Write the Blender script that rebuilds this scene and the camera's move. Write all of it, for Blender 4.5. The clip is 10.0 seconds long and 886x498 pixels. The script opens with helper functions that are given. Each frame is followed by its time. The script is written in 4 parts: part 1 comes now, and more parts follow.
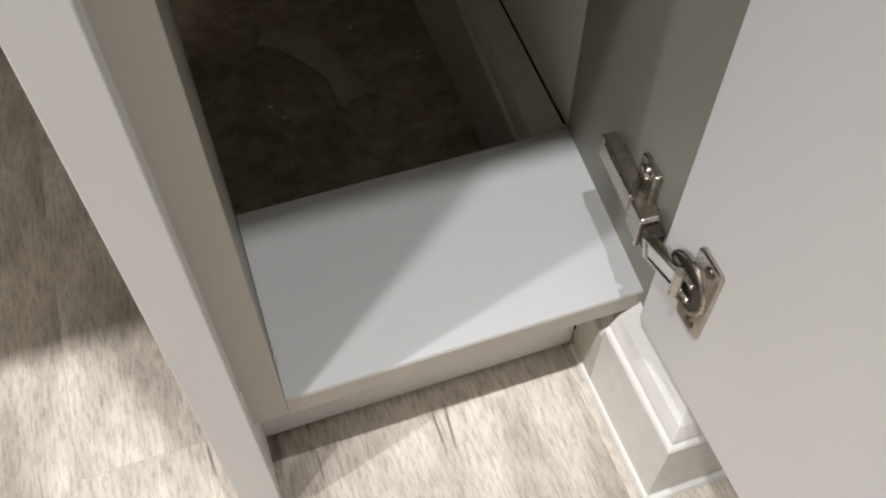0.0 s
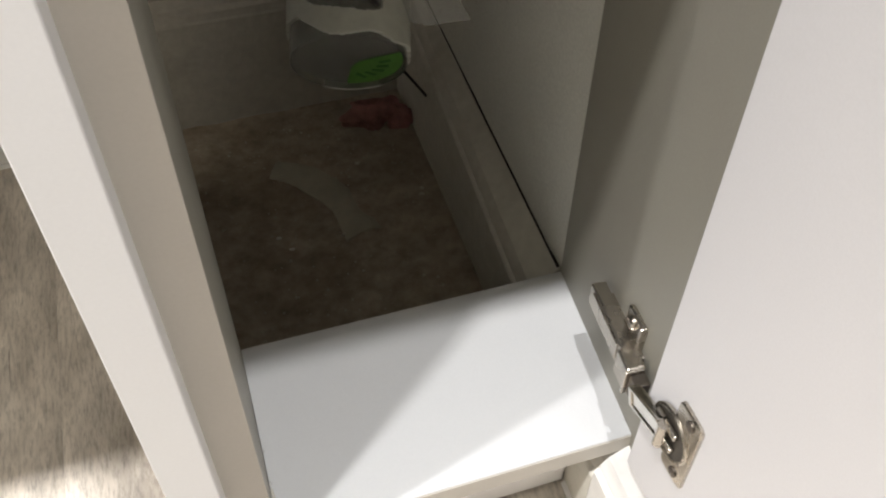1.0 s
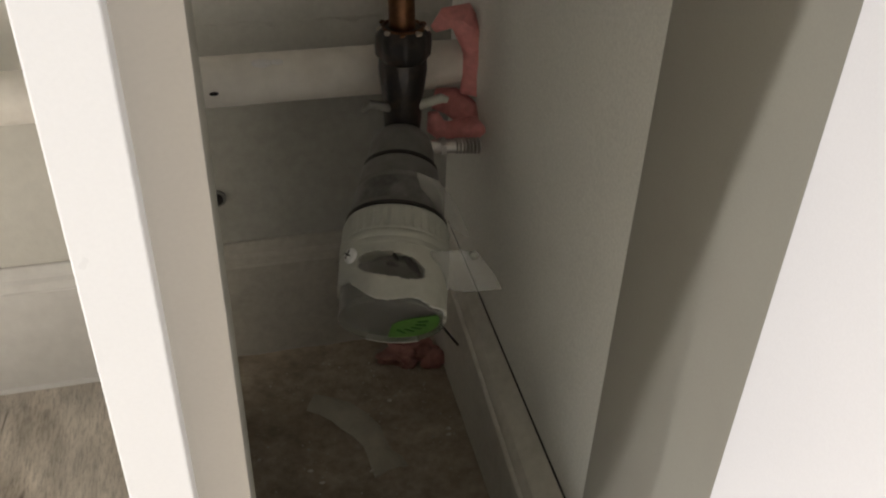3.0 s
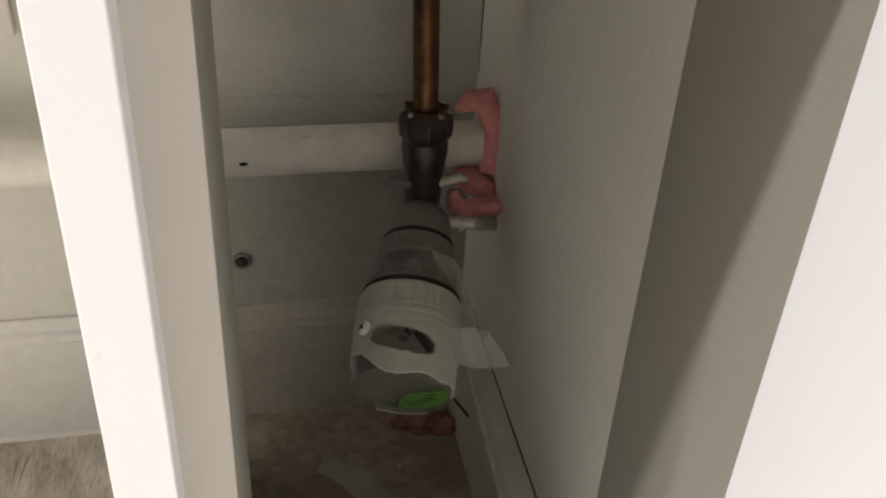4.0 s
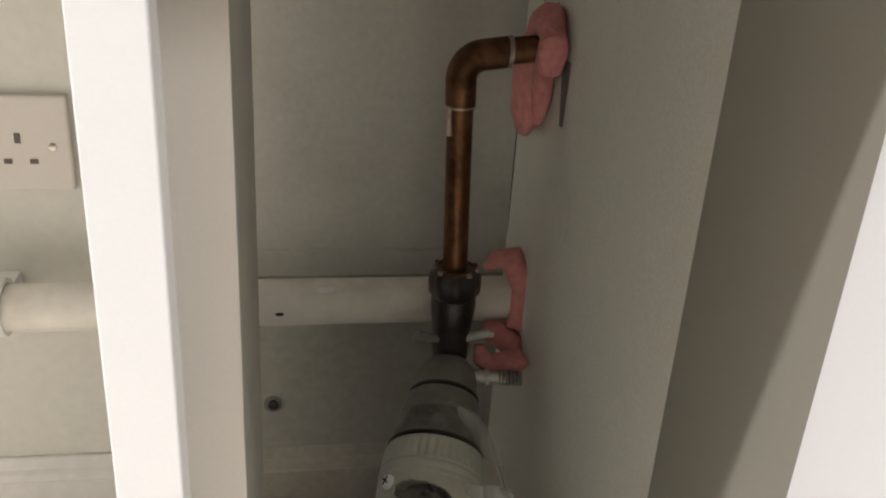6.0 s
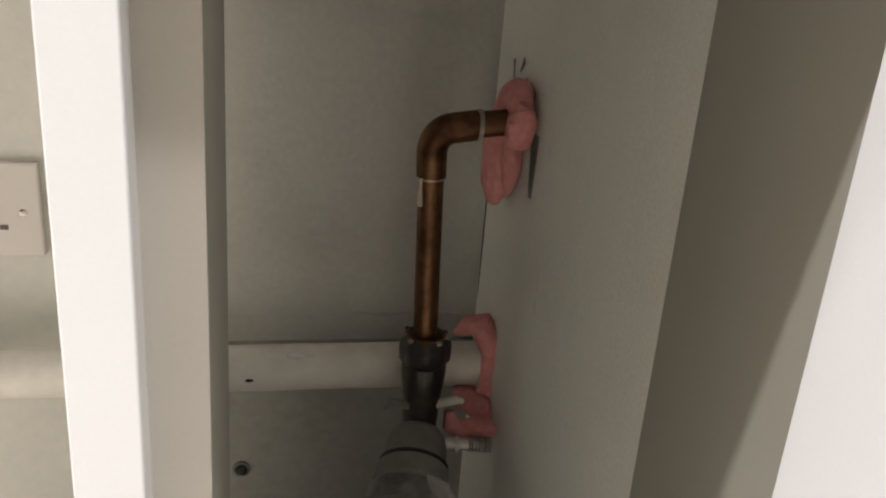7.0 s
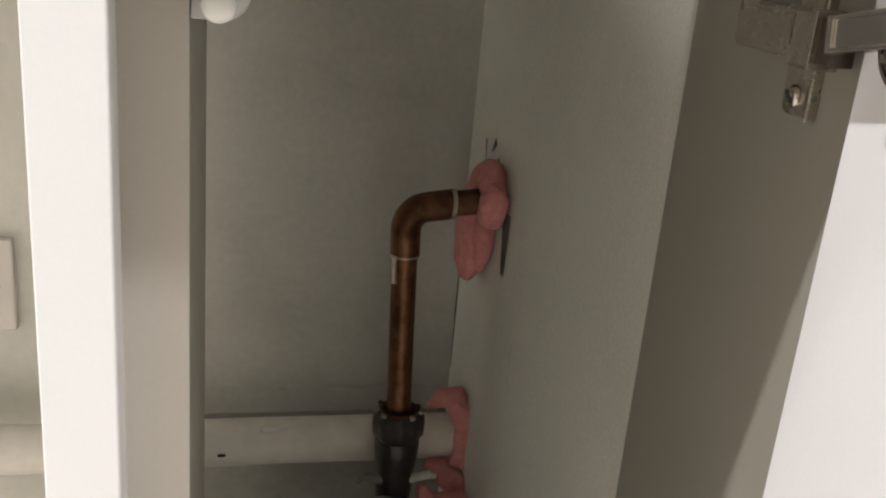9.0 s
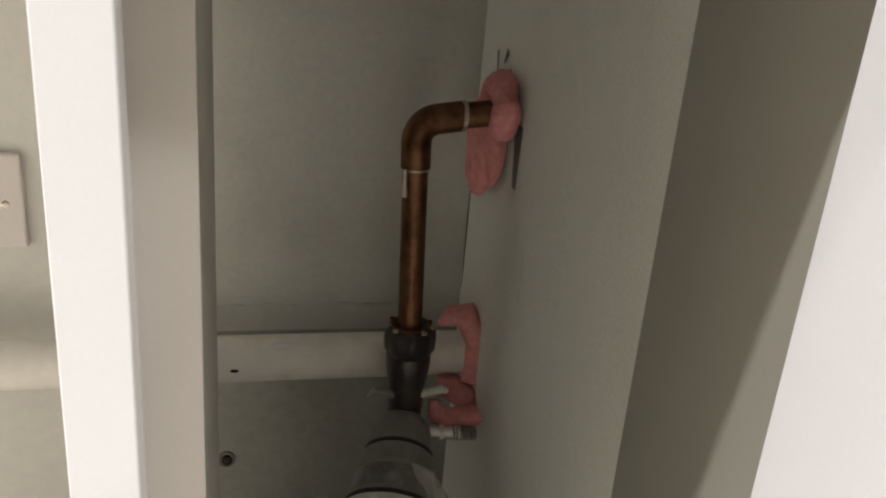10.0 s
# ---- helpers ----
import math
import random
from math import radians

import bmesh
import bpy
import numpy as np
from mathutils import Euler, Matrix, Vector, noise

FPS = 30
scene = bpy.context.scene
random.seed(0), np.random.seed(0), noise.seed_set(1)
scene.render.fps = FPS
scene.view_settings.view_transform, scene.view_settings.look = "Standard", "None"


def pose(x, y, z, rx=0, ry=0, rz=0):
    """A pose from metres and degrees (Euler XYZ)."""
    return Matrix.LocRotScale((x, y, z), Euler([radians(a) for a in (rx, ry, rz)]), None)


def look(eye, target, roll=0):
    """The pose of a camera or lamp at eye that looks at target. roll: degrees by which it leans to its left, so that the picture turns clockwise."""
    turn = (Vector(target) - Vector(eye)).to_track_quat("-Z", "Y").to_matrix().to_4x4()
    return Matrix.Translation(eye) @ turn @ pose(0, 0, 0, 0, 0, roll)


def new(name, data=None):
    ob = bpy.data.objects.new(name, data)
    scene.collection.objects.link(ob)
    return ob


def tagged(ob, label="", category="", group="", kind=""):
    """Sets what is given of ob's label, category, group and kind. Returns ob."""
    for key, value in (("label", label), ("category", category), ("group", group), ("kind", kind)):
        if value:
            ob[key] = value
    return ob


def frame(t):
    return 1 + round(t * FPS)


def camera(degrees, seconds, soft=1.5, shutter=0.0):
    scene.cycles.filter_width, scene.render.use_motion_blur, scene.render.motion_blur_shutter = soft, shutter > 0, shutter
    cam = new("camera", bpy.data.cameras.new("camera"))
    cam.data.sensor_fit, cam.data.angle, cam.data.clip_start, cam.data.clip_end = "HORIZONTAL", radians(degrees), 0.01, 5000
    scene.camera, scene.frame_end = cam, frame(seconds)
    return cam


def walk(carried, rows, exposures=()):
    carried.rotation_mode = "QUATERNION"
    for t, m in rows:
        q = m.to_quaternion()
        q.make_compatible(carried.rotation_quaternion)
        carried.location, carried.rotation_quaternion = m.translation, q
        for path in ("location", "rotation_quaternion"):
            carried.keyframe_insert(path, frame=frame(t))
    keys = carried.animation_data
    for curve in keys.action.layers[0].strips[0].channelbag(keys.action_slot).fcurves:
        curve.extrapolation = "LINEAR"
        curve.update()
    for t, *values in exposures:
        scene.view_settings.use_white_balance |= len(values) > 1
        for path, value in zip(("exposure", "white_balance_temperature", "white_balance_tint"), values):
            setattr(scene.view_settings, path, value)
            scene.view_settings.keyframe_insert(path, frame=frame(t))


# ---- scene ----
cam = camera(52.38, 10.0, soft=2.1)
walk(cam, [
    (0.0, pose(0.0117, -0.2469, 0.5824, 35.36, 0.06, -19.13)),
    (0.5, pose(0.0169, -0.2448, 0.5987, 38.48, -0.36, -18.65)),
    (1.0, pose(0.0160, -0.2474, 0.6186, 42.10, -0.59, -17.93)),
    (1.5, pose(0.0127, -0.2534, 0.6381, 46.50, -1.13, -16.88)),
    (2.0, pose(0.0100, -0.2620, 0.6509, 50.83, -1.10, -15.68)),
    (2.5, pose(0.0029, -0.2658, 0.6679, 53.53, -1.63, -15.26)),
    (4.0, pose(0.0174, -0.2773, 0.7160, 58.31, -2.98, -11.39)),
    (4.5, pose(0.0160, -0.2871, 0.7233, 60.17, -3.09, -9.09)),
    (5.0, pose(0.0227, -0.2895, 0.7294, 60.92, -2.74, -8.50)),
    (5.5, pose(0.0208, -0.2900, 0.7436, 63.54, -3.06, -8.21)),
    (7.0, pose(0.0202, -0.2892, 0.7777, 68.88, -4.23, -10.20)),
    (7.5, pose(0.0169, -0.2889, 0.7948, 70.35, -4.64, -11.20)),
    (8.0, pose(0.0160, -0.2906, 0.8087, 72.79, -4.91, -11.56)),
    (8.5, pose(0.0169, -0.2901, 0.8123, 73.50, -4.91, -11.85)),
    (9.0, pose(0.0159, -0.2912, 0.8042, 72.09, -4.91, -11.90)),
    (9.5, pose(0.0141, -0.2907, 0.7860, 70.16, -5.01, -11.70)),
    (10.0, pose(0.0158, -0.2923, 0.7801, 68.28, -4.54, -11.42)),
], exposures=[(0.0, -0.78), (0.5, -0.49), (1.0, -0.13), (1.5, 0.06), (2.5, 0.18), (4.0, 0.33), (7.0, 0.29), (10.0, 0.25)])


# ---- light ----
world = bpy.data.worlds.new("world")
scene.world = world
world.use_nodes = True
world.node_tree.nodes["Background"].inputs[0].default_value = (0.9, 0.85, 0.78, 1)
world.node_tree.nodes["Background"].inputs[1].default_value = 0.02


def downlamp(x, y, watts, size=0.05):
    data = bpy.data.lights.new("downlight_lamp", "SPOT")
    data.shadow_soft_size, data.energy, data.color = size / 2, watts, (1.0, 0.98, 0.985)
    data.spot_size, data.spot_blend = radians(82), 0.6
    lamp = new("downlight_lamp", data)
    lamp.matrix_world = look((x, y, 2.385), (x, y + 0.02, 0.0))
    return lamp


# The third, strongest lamp is added fill for the left wall and floor.
LAMPS = [(-0.456, -0.36, 138.0), (0.125, -0.36, 115.0), (-1.20, -0.36, 235.0)]
for lx, ly, lw in LAMPS:
    downlamp(lx, ly, lw)


# ---- materials ----
def material(name, base, rough=0.5, metal=0.0, scale=40.0, vary=0.06, bump=0.1, bump_scale=200.0, stain=None, stain_scale=6.0,
             stain_amount=0.3, stretch=(1, 1, 1), rand=0.0, detail=4.0, transmission=0.0, coat=0.0, sub=0.0):
    """A surface with fine grain, broad patches of a second colour and fine relief, all at real size."""
    m = bpy.data.materials.new(name)
    m.use_nodes = True
    nt = m.node_tree
    n, l = nt.nodes, nt.links
    p = n["Principled BSDF"]
    p.inputs["Roughness"].default_value, p.inputs["Metallic"].default_value = rough, metal
    p.inputs["Transmission Weight"].default_value = transmission
    p.inputs["Coat Weight"].default_value = coat
    tc = n.new("ShaderNodeTexCoord")
    mp = n.new("ShaderNodeMapping")
    mp.inputs["Scale"].default_value = stretch
    l.new(tc.outputs["Object"], mp.inputs["Vector"])
    info = n.new("ShaderNodeObjectInfo")
    shift = n.new("ShaderNodeVectorMath")
    shift.operation = "MULTIPLY_ADD"
    comb = n.new("ShaderNodeCombineXYZ")
    for i in range(3):
        l.new(info.outputs["Random"], comb.inputs[i])
    shift.inputs[1].default_value = (7.3, 3.1, 5.7)
    l.new(comb.outputs[0], shift.inputs[0])
    l.new(mp.outputs[0], shift.inputs[2])
    vec = shift.outputs[0]

    def nz(sc, det, ro=0.55):
        t = n.new("ShaderNodeTexNoise")
        t.inputs["Scale"].default_value, t.inputs["Detail"].default_value, t.inputs["Roughness"].default_value = sc, det, ro
        l.new(vec, t.inputs["Vector"])
        return t.outputs["Fac"]

    fine = nz(scale, detail)
    mr = n.new("ShaderNodeMapRange")
    mr.inputs["From Min"].default_value, mr.inputs["From Max"].default_value = 0.3, 0.7
    mr.inputs["To Min"].default_value, mr.inputs["To Max"].default_value = 1 - vary, 1 + vary
    l.new(fine, mr.inputs["Value"])
    rgb = n.new("ShaderNodeMix")
    rgb.data_type = "RGBA"
    rgb.inputs["A"].default_value = (*base, 1)
    st = stain or tuple(c * 0.8 for c in base)
    rgb.inputs["B"].default_value = (*st, 1)
    broad = nz(stain_scale, 5.0, 0.62)
    ramp = n.new("ShaderNodeMapRange")
    ramp.inputs["From Min"].default_value, ramp.inputs["From Max"].default_value = 0.45, 0.72
    ramp.inputs["To Max"].default_value = stain_amount
    l.new(broad, ramp.inputs["Value"])
    l.new(ramp.outputs[0], rgb.inputs["Factor"])
    mul = n.new("ShaderNodeVectorMath")
    mul.operation = "SCALE"
    l.new(rgb.outputs["Result"], mul.inputs[0])
    last = mr.outputs[0]
    if rand:
        rr = n.new("ShaderNodeMapRange")
        rr.inputs["To Min"].default_value, rr.inputs["To Max"].default_value = 1 - rand, 1 + rand
        l.new(info.outputs["Random"], rr.inputs["Value"])
        mm = n.new("ShaderNodeMath")
        mm.operation = "MULTIPLY"
        l.new(last, mm.inputs[0])
        l.new(rr.outputs[0], mm.inputs[1])
        last = mm.outputs[0]
    l.new(last, mul.inputs["Scale"])
    l.new(mul.outputs[0], p.inputs["Base Color"])
    rv = n.new("ShaderNodeMapRange")
    rv.inputs["To Min"].default_value, rv.inputs["To Max"].default_value = max(rough - 0.08, 0.02), min(rough + 0.08, 1)
    l.new(broad, rv.inputs["Value"])
    l.new(rv.outputs[0], p.inputs["Roughness"])
    if bump:
        b = n.new("ShaderNodeBump")
        b.inputs["Strength"].default_value, b.inputs["Distance"].default_value = bump, 0.001
        l.new(nz(bump_scale, 4.0), b.inputs["Height"])
        l.new(b.outputs[0], p.inputs["Normal"])
    return m


WHITE_BOARD = material("white_melamine", (0.80, 0.79, 0.77), 0.38, scale=900, vary=0.015, bump=0.06, bump_scale=1500, stain=(0.74, 0.73, 0.70), stain_scale=9, stain_amount=0.25)
WHITE_GLOSS = material("white_satin_board", (0.772, 0.776, 0.778), 0.3, scale=600, vary=0.012, bump=0.04, bump_scale=900, stain=(0.755, 0.755, 0.755), stain_scale=7, stain_amount=0.25)
DOOR_WHITE = material("white_door_board", (0.765, 0.76, 0.775), 0.45, scale=800, vary=0.015, bump=0.06, bump_scale=1200, stain_scale=4, stain_amount=0.1)
BASE_BOARD = material("pale_grey_board", (0.625, 0.635, 0.635), 0.34, scale=600, vary=0.015, bump=0.04, bump_scale=900, stain=(0.58, 0.585, 0.58), stain_scale=7, stain_amount=0.3)
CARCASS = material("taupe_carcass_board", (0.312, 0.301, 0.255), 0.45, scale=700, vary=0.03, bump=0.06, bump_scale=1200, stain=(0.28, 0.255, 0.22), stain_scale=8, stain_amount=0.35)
EDGE = material("grey_edge_band", (0.49, 0.46, 0.405), 0.42, scale=500, vary=0.02, bump=0.03, stain_scale=12, stain_amount=0.15)
PLASTER = material("painted_plaster", (0.75, 0.74, 0.675), 0.72, scale=90, vary=0.03, bump=0.35, bump_scale=160, stain=(0.62, 0.59, 0.54), stain_scale=5, stain_amount=0.35)
PANEL_PAINT = material("painted_board", (0.75, 0.745, 0.68), 0.6, scale=420, vary=0.07, bump=0.35, bump_scale=300, stain=(0.63, 0.61, 0.545), stain_scale=9, stain_amount=0.4)
GLOSSPAINT = material("old_gloss_paint", (0.80, 0.79, 0.76), 0.42, scale=70, vary=0.04, bump=0.3, bump_scale=120, stain=(0.66, 0.64, 0.6), stain_scale=11, stain_amount=0.4)
# Dusty, and darker than GLOSSPAINT for the shade inside the cupboard.
SKIRT_DIM = material("dusty_shaded_skirting", (0.62, 0.60, 0.53), 0.55, scale=120, vary=0.06, bump=0.3, bump_scale=180, stain=(0.42, 0.39, 0.33), stain_scale=14, stain_amount=0.5)
CONCRETE = material("bare_dusty_concrete", (0.345, 0.295, 0.225), 0.92, scale=70, vary=0.28, bump=1.0, bump_scale=140, stain=(0.20, 0.155, 0.105), stain_scale=9, stain_amount=0.8)
PIPE_PAINT = material("painted_pipe", (0.82, 0.79, 0.72), 0.45, scale=60, vary=0.05, bump=0.5, bump_scale=70, stain=(0.6, 0.54, 0.44), stain_scale=18, stain_amount=0.4)
COPPER = material("tarnished_copper", (0.145, 0.073, 0.040), 0.46, 1.0, scale=70, vary=0.42, bump=0.15, bump_scale=150, stain=(0.085, 0.045, 0.028), stain_scale=32, stain_amount=0.9)
SOLDER = material("solder_grey", (0.42, 0.36, 0.30), 0.45, 0.8, scale=200, vary=0.2, bump=0.3)
BLACK = material("black_rubber", (0.018, 0.016, 0.015), 0.6, scale=120, vary=0.3, bump=0.3, stain=(0.06, 0.045, 0.03), stain_scale=30, stain_amount=0.5)
IRON = material("blackened_brass", (0.007, 0.006, 0.006), 0.34, 0.0, scale=150, vary=0.3, bump=0.6, stain=(0.07, 0.040, 0.024), stain_scale=60, stain_amount=0.6)
GREY_PLASTIC = material("dusty_grey_plastic", (0.20, 0.197, 0.178), 0.55, scale=90, vary=0.12, bump=0.2, stain=(0.17, 0.16, 0.14), stain_scale=35, stain_amount=0.7)
WHITE_PLASTIC = material("dusty_white_plastic", (0.54, 0.545, 0.475), 0.45, scale=120, vary=0.06, bump=0.12, stain=(0.42, 0.41, 0.34), stain_scale=25, stain_amount=0.5)
CLEAR_PLASTIC = material("hazy_clear_plastic", (0.62, 0.62, 0.56), 0.24, scale=150, vary=0.1, bump=0.15, transmission=0.86, stain_scale=30)
TAB_PLASTIC = material("torn_clear_plastic", (0.50, 0.50, 0.45), 0.25, scale=150, vary=0.15, bump=0.4, bump_scale=90, transmission=0.3, stain=(0.45, 0.44, 0.38), stain_scale=40, stain_amount=0.8)
TAB_PLASTIC.node_tree.nodes["Principled BSDF"].inputs["Alpha"].default_value = 0.34
GREEN = material("green_label", (0.08, 0.19, 0.035), 0.5, scale=200, vary=0.1, bump=0.05, stain=(0.1, 0.3, 0.04), stain_scale=60)
DARK_GREEN = material("dark_green_print", (0.03, 0.10, 0.02), 0.55, scale=200, vary=0.1, bump=0.05)
FOAM = material("pink_expanding_foam", (0.66, 0.27, 0.26), 0.75, scale=140, vary=0.14, bump=0.8, bump_scale=220, stain=(0.45, 0.14, 0.14), stain_scale=28, stain_amount=0.6)
FOAM_DIRTY = material("dusty_pink_foam", (0.34, 0.155, 0.14), 0.85, scale=140, vary=0.25, bump=0.9, bump_scale=220, stain=(0.16, 0.10, 0.08), stain_scale=30, stain_amount=0.8)
STEEL = material("nickel_steel", (0.50, 0.465, 0.41), 0.27, 1.0, scale=300, vary=0.05, bump=0.02, bump_scale=500, stain=(0.4, 0.36, 0.31), stain_scale=60, stain_amount=0.4)
BRIGHT_STEEL = material("bright_nickel", (0.66, 0.63, 0.58), 0.2, 1.0, scale=300, vary=0.04, bump=0.05, bump_scale=500, stain_scale=60, stain_amount=0.3)
CUP_DARK = material("shadowy_cup_metal", (0.10, 0.09, 0.075), 0.45, 0.6, scale=300, vary=0.15, bump=0.1)
DARK_STEEL = material("dark_steel_recess", (0.16, 0.14, 0.12), 0.4, 1.0, scale=300, vary=0.1, bump=0.1)
ZINC = material("zinc_thread", (0.5, 0.48, 0.45), 0.4, 0.9, scale=300, vary=0.1, bump=0.1)
SOCKET_WHITE = material("socket_white", (0.72, 0.67, 0.62), 0.35, scale=300, vary=0.01, bump=0.02, stain_scale=10, stain_amount=0.1)
SLOT = material("socket_slot", (0.12, 0.10, 0.09), 0.6, scale=100, vary=0.1, bump=0)
PEG_WHITE = material("white_nylon", (0.86, 0.86, 0.83), 0.4, scale=200, vary=0.02, bump=0.05, stain_scale=40, stain_amount=0.2)
GREY_LIGHT = material("pale_grey_plastic", (0.55, 0.55, 0.53), 0.45, scale=200, vary=0.03, bump=0.05)
GREY_DIRT = material("grimy_grey_plastic", (0.20, 0.195, 0.18), 0.5, scale=60, vary=0.2, bump=0.2, stain=(0.03, 0.028, 0.025), stain_scale=28, stain_amount=1.0)
PAPER = material("dusty_torn_tape", (0.43, 0.405, 0.325), 0.9, scale=80, vary=0.15, bump=0.5, stain=(0.29, 0.26, 0.20), stain_scale=20, stain_amount=0.7)
CAULK = material("white_sealant", (0.80, 0.79, 0.76), 0.4, scale=120, vary=0.03, bump=0.3, stain_scale=20, stain_amount=0.3)
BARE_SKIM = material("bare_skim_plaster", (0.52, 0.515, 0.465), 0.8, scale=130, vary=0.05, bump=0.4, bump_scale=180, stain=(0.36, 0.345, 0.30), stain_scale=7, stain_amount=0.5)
# Darker grey that stands in for shade below the pipe and in the cut slot.
SHADE_BOARD = material("shade_grey_board", (0.34, 0.335, 0.295), 0.8, scale=110, vary=0.07, bump=0.4, bump_scale=150, stain=(0.27, 0.255, 0.21), stain_scale=8, stain_amount=0.6)
# Shaded copy of the skirting paint, for the dim back of the cupboard.
SKIRT_SHADE = material("shaded_skirting_paint", (0.39, 0.37, 0.315), 0.6, scale=120, vary=0.08, bump=0.35, bump_scale=170, stain=(0.24, 0.22, 0.18), stain_scale=11, stain_amount=0.6)
CHIP = material("plaster_crumb", (0.6, 0.57, 0.5), 0.85, scale=200, vary=0.1, bump=0.5)
# Near-black for shade in gaps, also for dark cracks, screws and underlay.
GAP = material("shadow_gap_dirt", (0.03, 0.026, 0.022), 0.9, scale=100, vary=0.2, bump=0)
ROOM_PAINT = material("pale_room_paint", (0.70, 0.68, 0.64), 0.7, scale=90, vary=0.03, bump=0.2)
WORKTOP = material("worktop_laminate", (0.50, 0.48, 0.45), 0.4, scale=300, vary=0.1, bump=0.05)


def wood():
    """Limed oak laminate: long grain along y, pale streaks and darker knots."""
    m = material("limed_oak_laminate", (0.63, 0.575, 0.50), 0.5, scale=34, vary=0.26, bump=0.35, bump_scale=90,
                 stain=(0.24, 0.20, 0.155), stain_scale=12, stain_amount=0.85, stretch=(1, 0.35, 1), rand=0.08, detail=8)
    nt = m.node_tree
    n, l = nt.nodes, nt.links
    p = n["Principled BSDF"]
    old = p.inputs["Base Color"].links[0].from_socket
    tc = n.new("ShaderNodeTexCoord")
    mp = n.new("ShaderNodeMapping")
    mp.inputs["Scale"].default_value = (1, 0.16, 1)
    l.new(tc.outputs["Object"], mp.inputs["Vector"])
    t = n.new("ShaderNodeTexNoise")
    t.inputs["Scale"].default_value, t.inputs["Detail"].default_value, t.inputs["Roughness"].default_value = 380, 8, 0.75
    l.new(mp.outputs[0], t.inputs["Vector"])
    r = n.new("ShaderNodeMapRange")
    r.inputs["From Min"].default_value, r.inputs["From Max"].default_value = 0.46, 0.68
    r.inputs["To Min"].default_value, r.inputs["To Max"].default_value = 1.10, 0.56
    l.new(t.outputs["Fac"], r.inputs["Value"])
    mul = n.new("ShaderNodeVectorMath")
    mul.operation = "SCALE"
    l.new(old, mul.inputs[0])
    l.new(r.outputs[0], mul.inputs["Scale"])
    # printed splits: thin dark wavering lines here and there
    mp2 = n.new("ShaderNodeMapping")
    mp2.inputs["Scale"].default_value = (1, 0.10, 1)
    l.new(tc.outputs["Object"], mp2.inputs["Vector"])
    w = n.new("ShaderNodeTexNoise")
    w.inputs["Scale"].default_value, w.inputs["Detail"].default_value = 16, 3
    l.new(mp2.outputs[0], w.inputs["Vector"])
    d = n.new("ShaderNodeMath")
    d.operation = "SUBTRACT"
    d.inputs[1].default_value = 0.5
    l.new(w.outputs["Fac"], d.inputs[0])
    ab = n.new("ShaderNodeMath")
    ab.operation = "ABSOLUTE"
    l.new(d.outputs[0], ab.inputs[0])
    near = n.new("ShaderNodeMapRange")
    near.inputs["From Min"].default_value, near.inputs["From Max"].default_value = 0.002, 0.012
    near.inputs["To Min"].default_value, near.inputs["To Max"].default_value = 1.0, 0.0
    l.new(ab.outputs[0], near.inputs["Value"])
    gate = n.new("ShaderNodeTexNoise")
    gate.inputs["Scale"].default_value, gate.inputs["Detail"].default_value = 9, 4
    l.new(tc.outputs["Object"], gate.inputs["Vector"])
    gr = n.new("ShaderNodeMapRange")
    gr.inputs["From Min"].default_value, gr.inputs["From Max"].default_value = 0.56, 0.62
    gr.inputs["To Max"].default_value = 0.9
    l.new(gate.outputs["Fac"], gr.inputs["Value"])
    both = n.new("ShaderNodeMath")
    both.operation = "MULTIPLY"
    l.new(near.outputs[0], both.inputs[0])
    l.new(gr.outputs[0], both.inputs[1])
    mixc = n.new("ShaderNodeMix")
    mixc.data_type = "RGBA"
    mixc.inputs["B"].default_value = (0.12, 0.10, 0.085, 1)
    l.new(both.outputs[0], mixc.inputs["Factor"])
    l.new(mul.outputs[0], mixc.inputs["A"])
    l.new(mixc.outputs["Result"], p.inputs["Base Color"])
    return m


WOOD = wood()


# ---- mesh helpers ----
def link_mesh(name, bm, mat, parent=None, label="", smooth=False):
    me = bpy.data.meshes.new(name)
    bm.normal_update()
    bm.to_mesh(me)
    bm.free()
    me.materials.append(mat)
    if smooth:
        me.polygons.foreach_set("use_smooth", [True] * len(me.polygons))
        me.set_sharp_from_angle(angle=radians(38))
    ob = new(name, me)
    if parent is not None:
        ob.parent = parent
    if label:
        tagged(ob, label)
    return ob


def part(name, bm, mat, parent, label="", smooth=False):
    return link_mesh(name, bm, mat, parent, label, smooth)


def thing(name, label, category, group="", at=(0, 0, 0)):
    ob = new(name)
    ob.location = at
    ob.empty_display_size = 0.02
    return tagged(ob, label, category, group)


def box(bm, x0, x1, y0, y1, z0, z1, bevel=0.0, m=None):
    v = [bm.verts.new((x, y, z)) for z in (z0, z1) for x, y in ((x0, y0), (x1, y0), (x1, y1), (x0, y1))]
    f = [bm.faces.new([v[i] for i in q]) for q in ((3, 2, 1, 0), (4, 5, 6, 7), (0, 1, 5, 4), (1, 2, 6, 5), (2, 3, 7, 6), (3, 0, 4, 7))]
    if bevel:
        edges = list({e for q in f for e in q.edges})
        out = bmesh.ops.bevel(bm, geom=edges, offset=bevel, segments=2, profile=0.5, affect="EDGES")
        v = list({w for q in out["faces"] for w in q.verts} | {w for w in v if w.is_valid})
    if m is not None:
        bmesh.ops.transform(bm, matrix=m, verts=[w for w in v if w.is_valid])
    return bm


def boxed(*a, **k):
    return box(bmesh.new(), *a, **k)


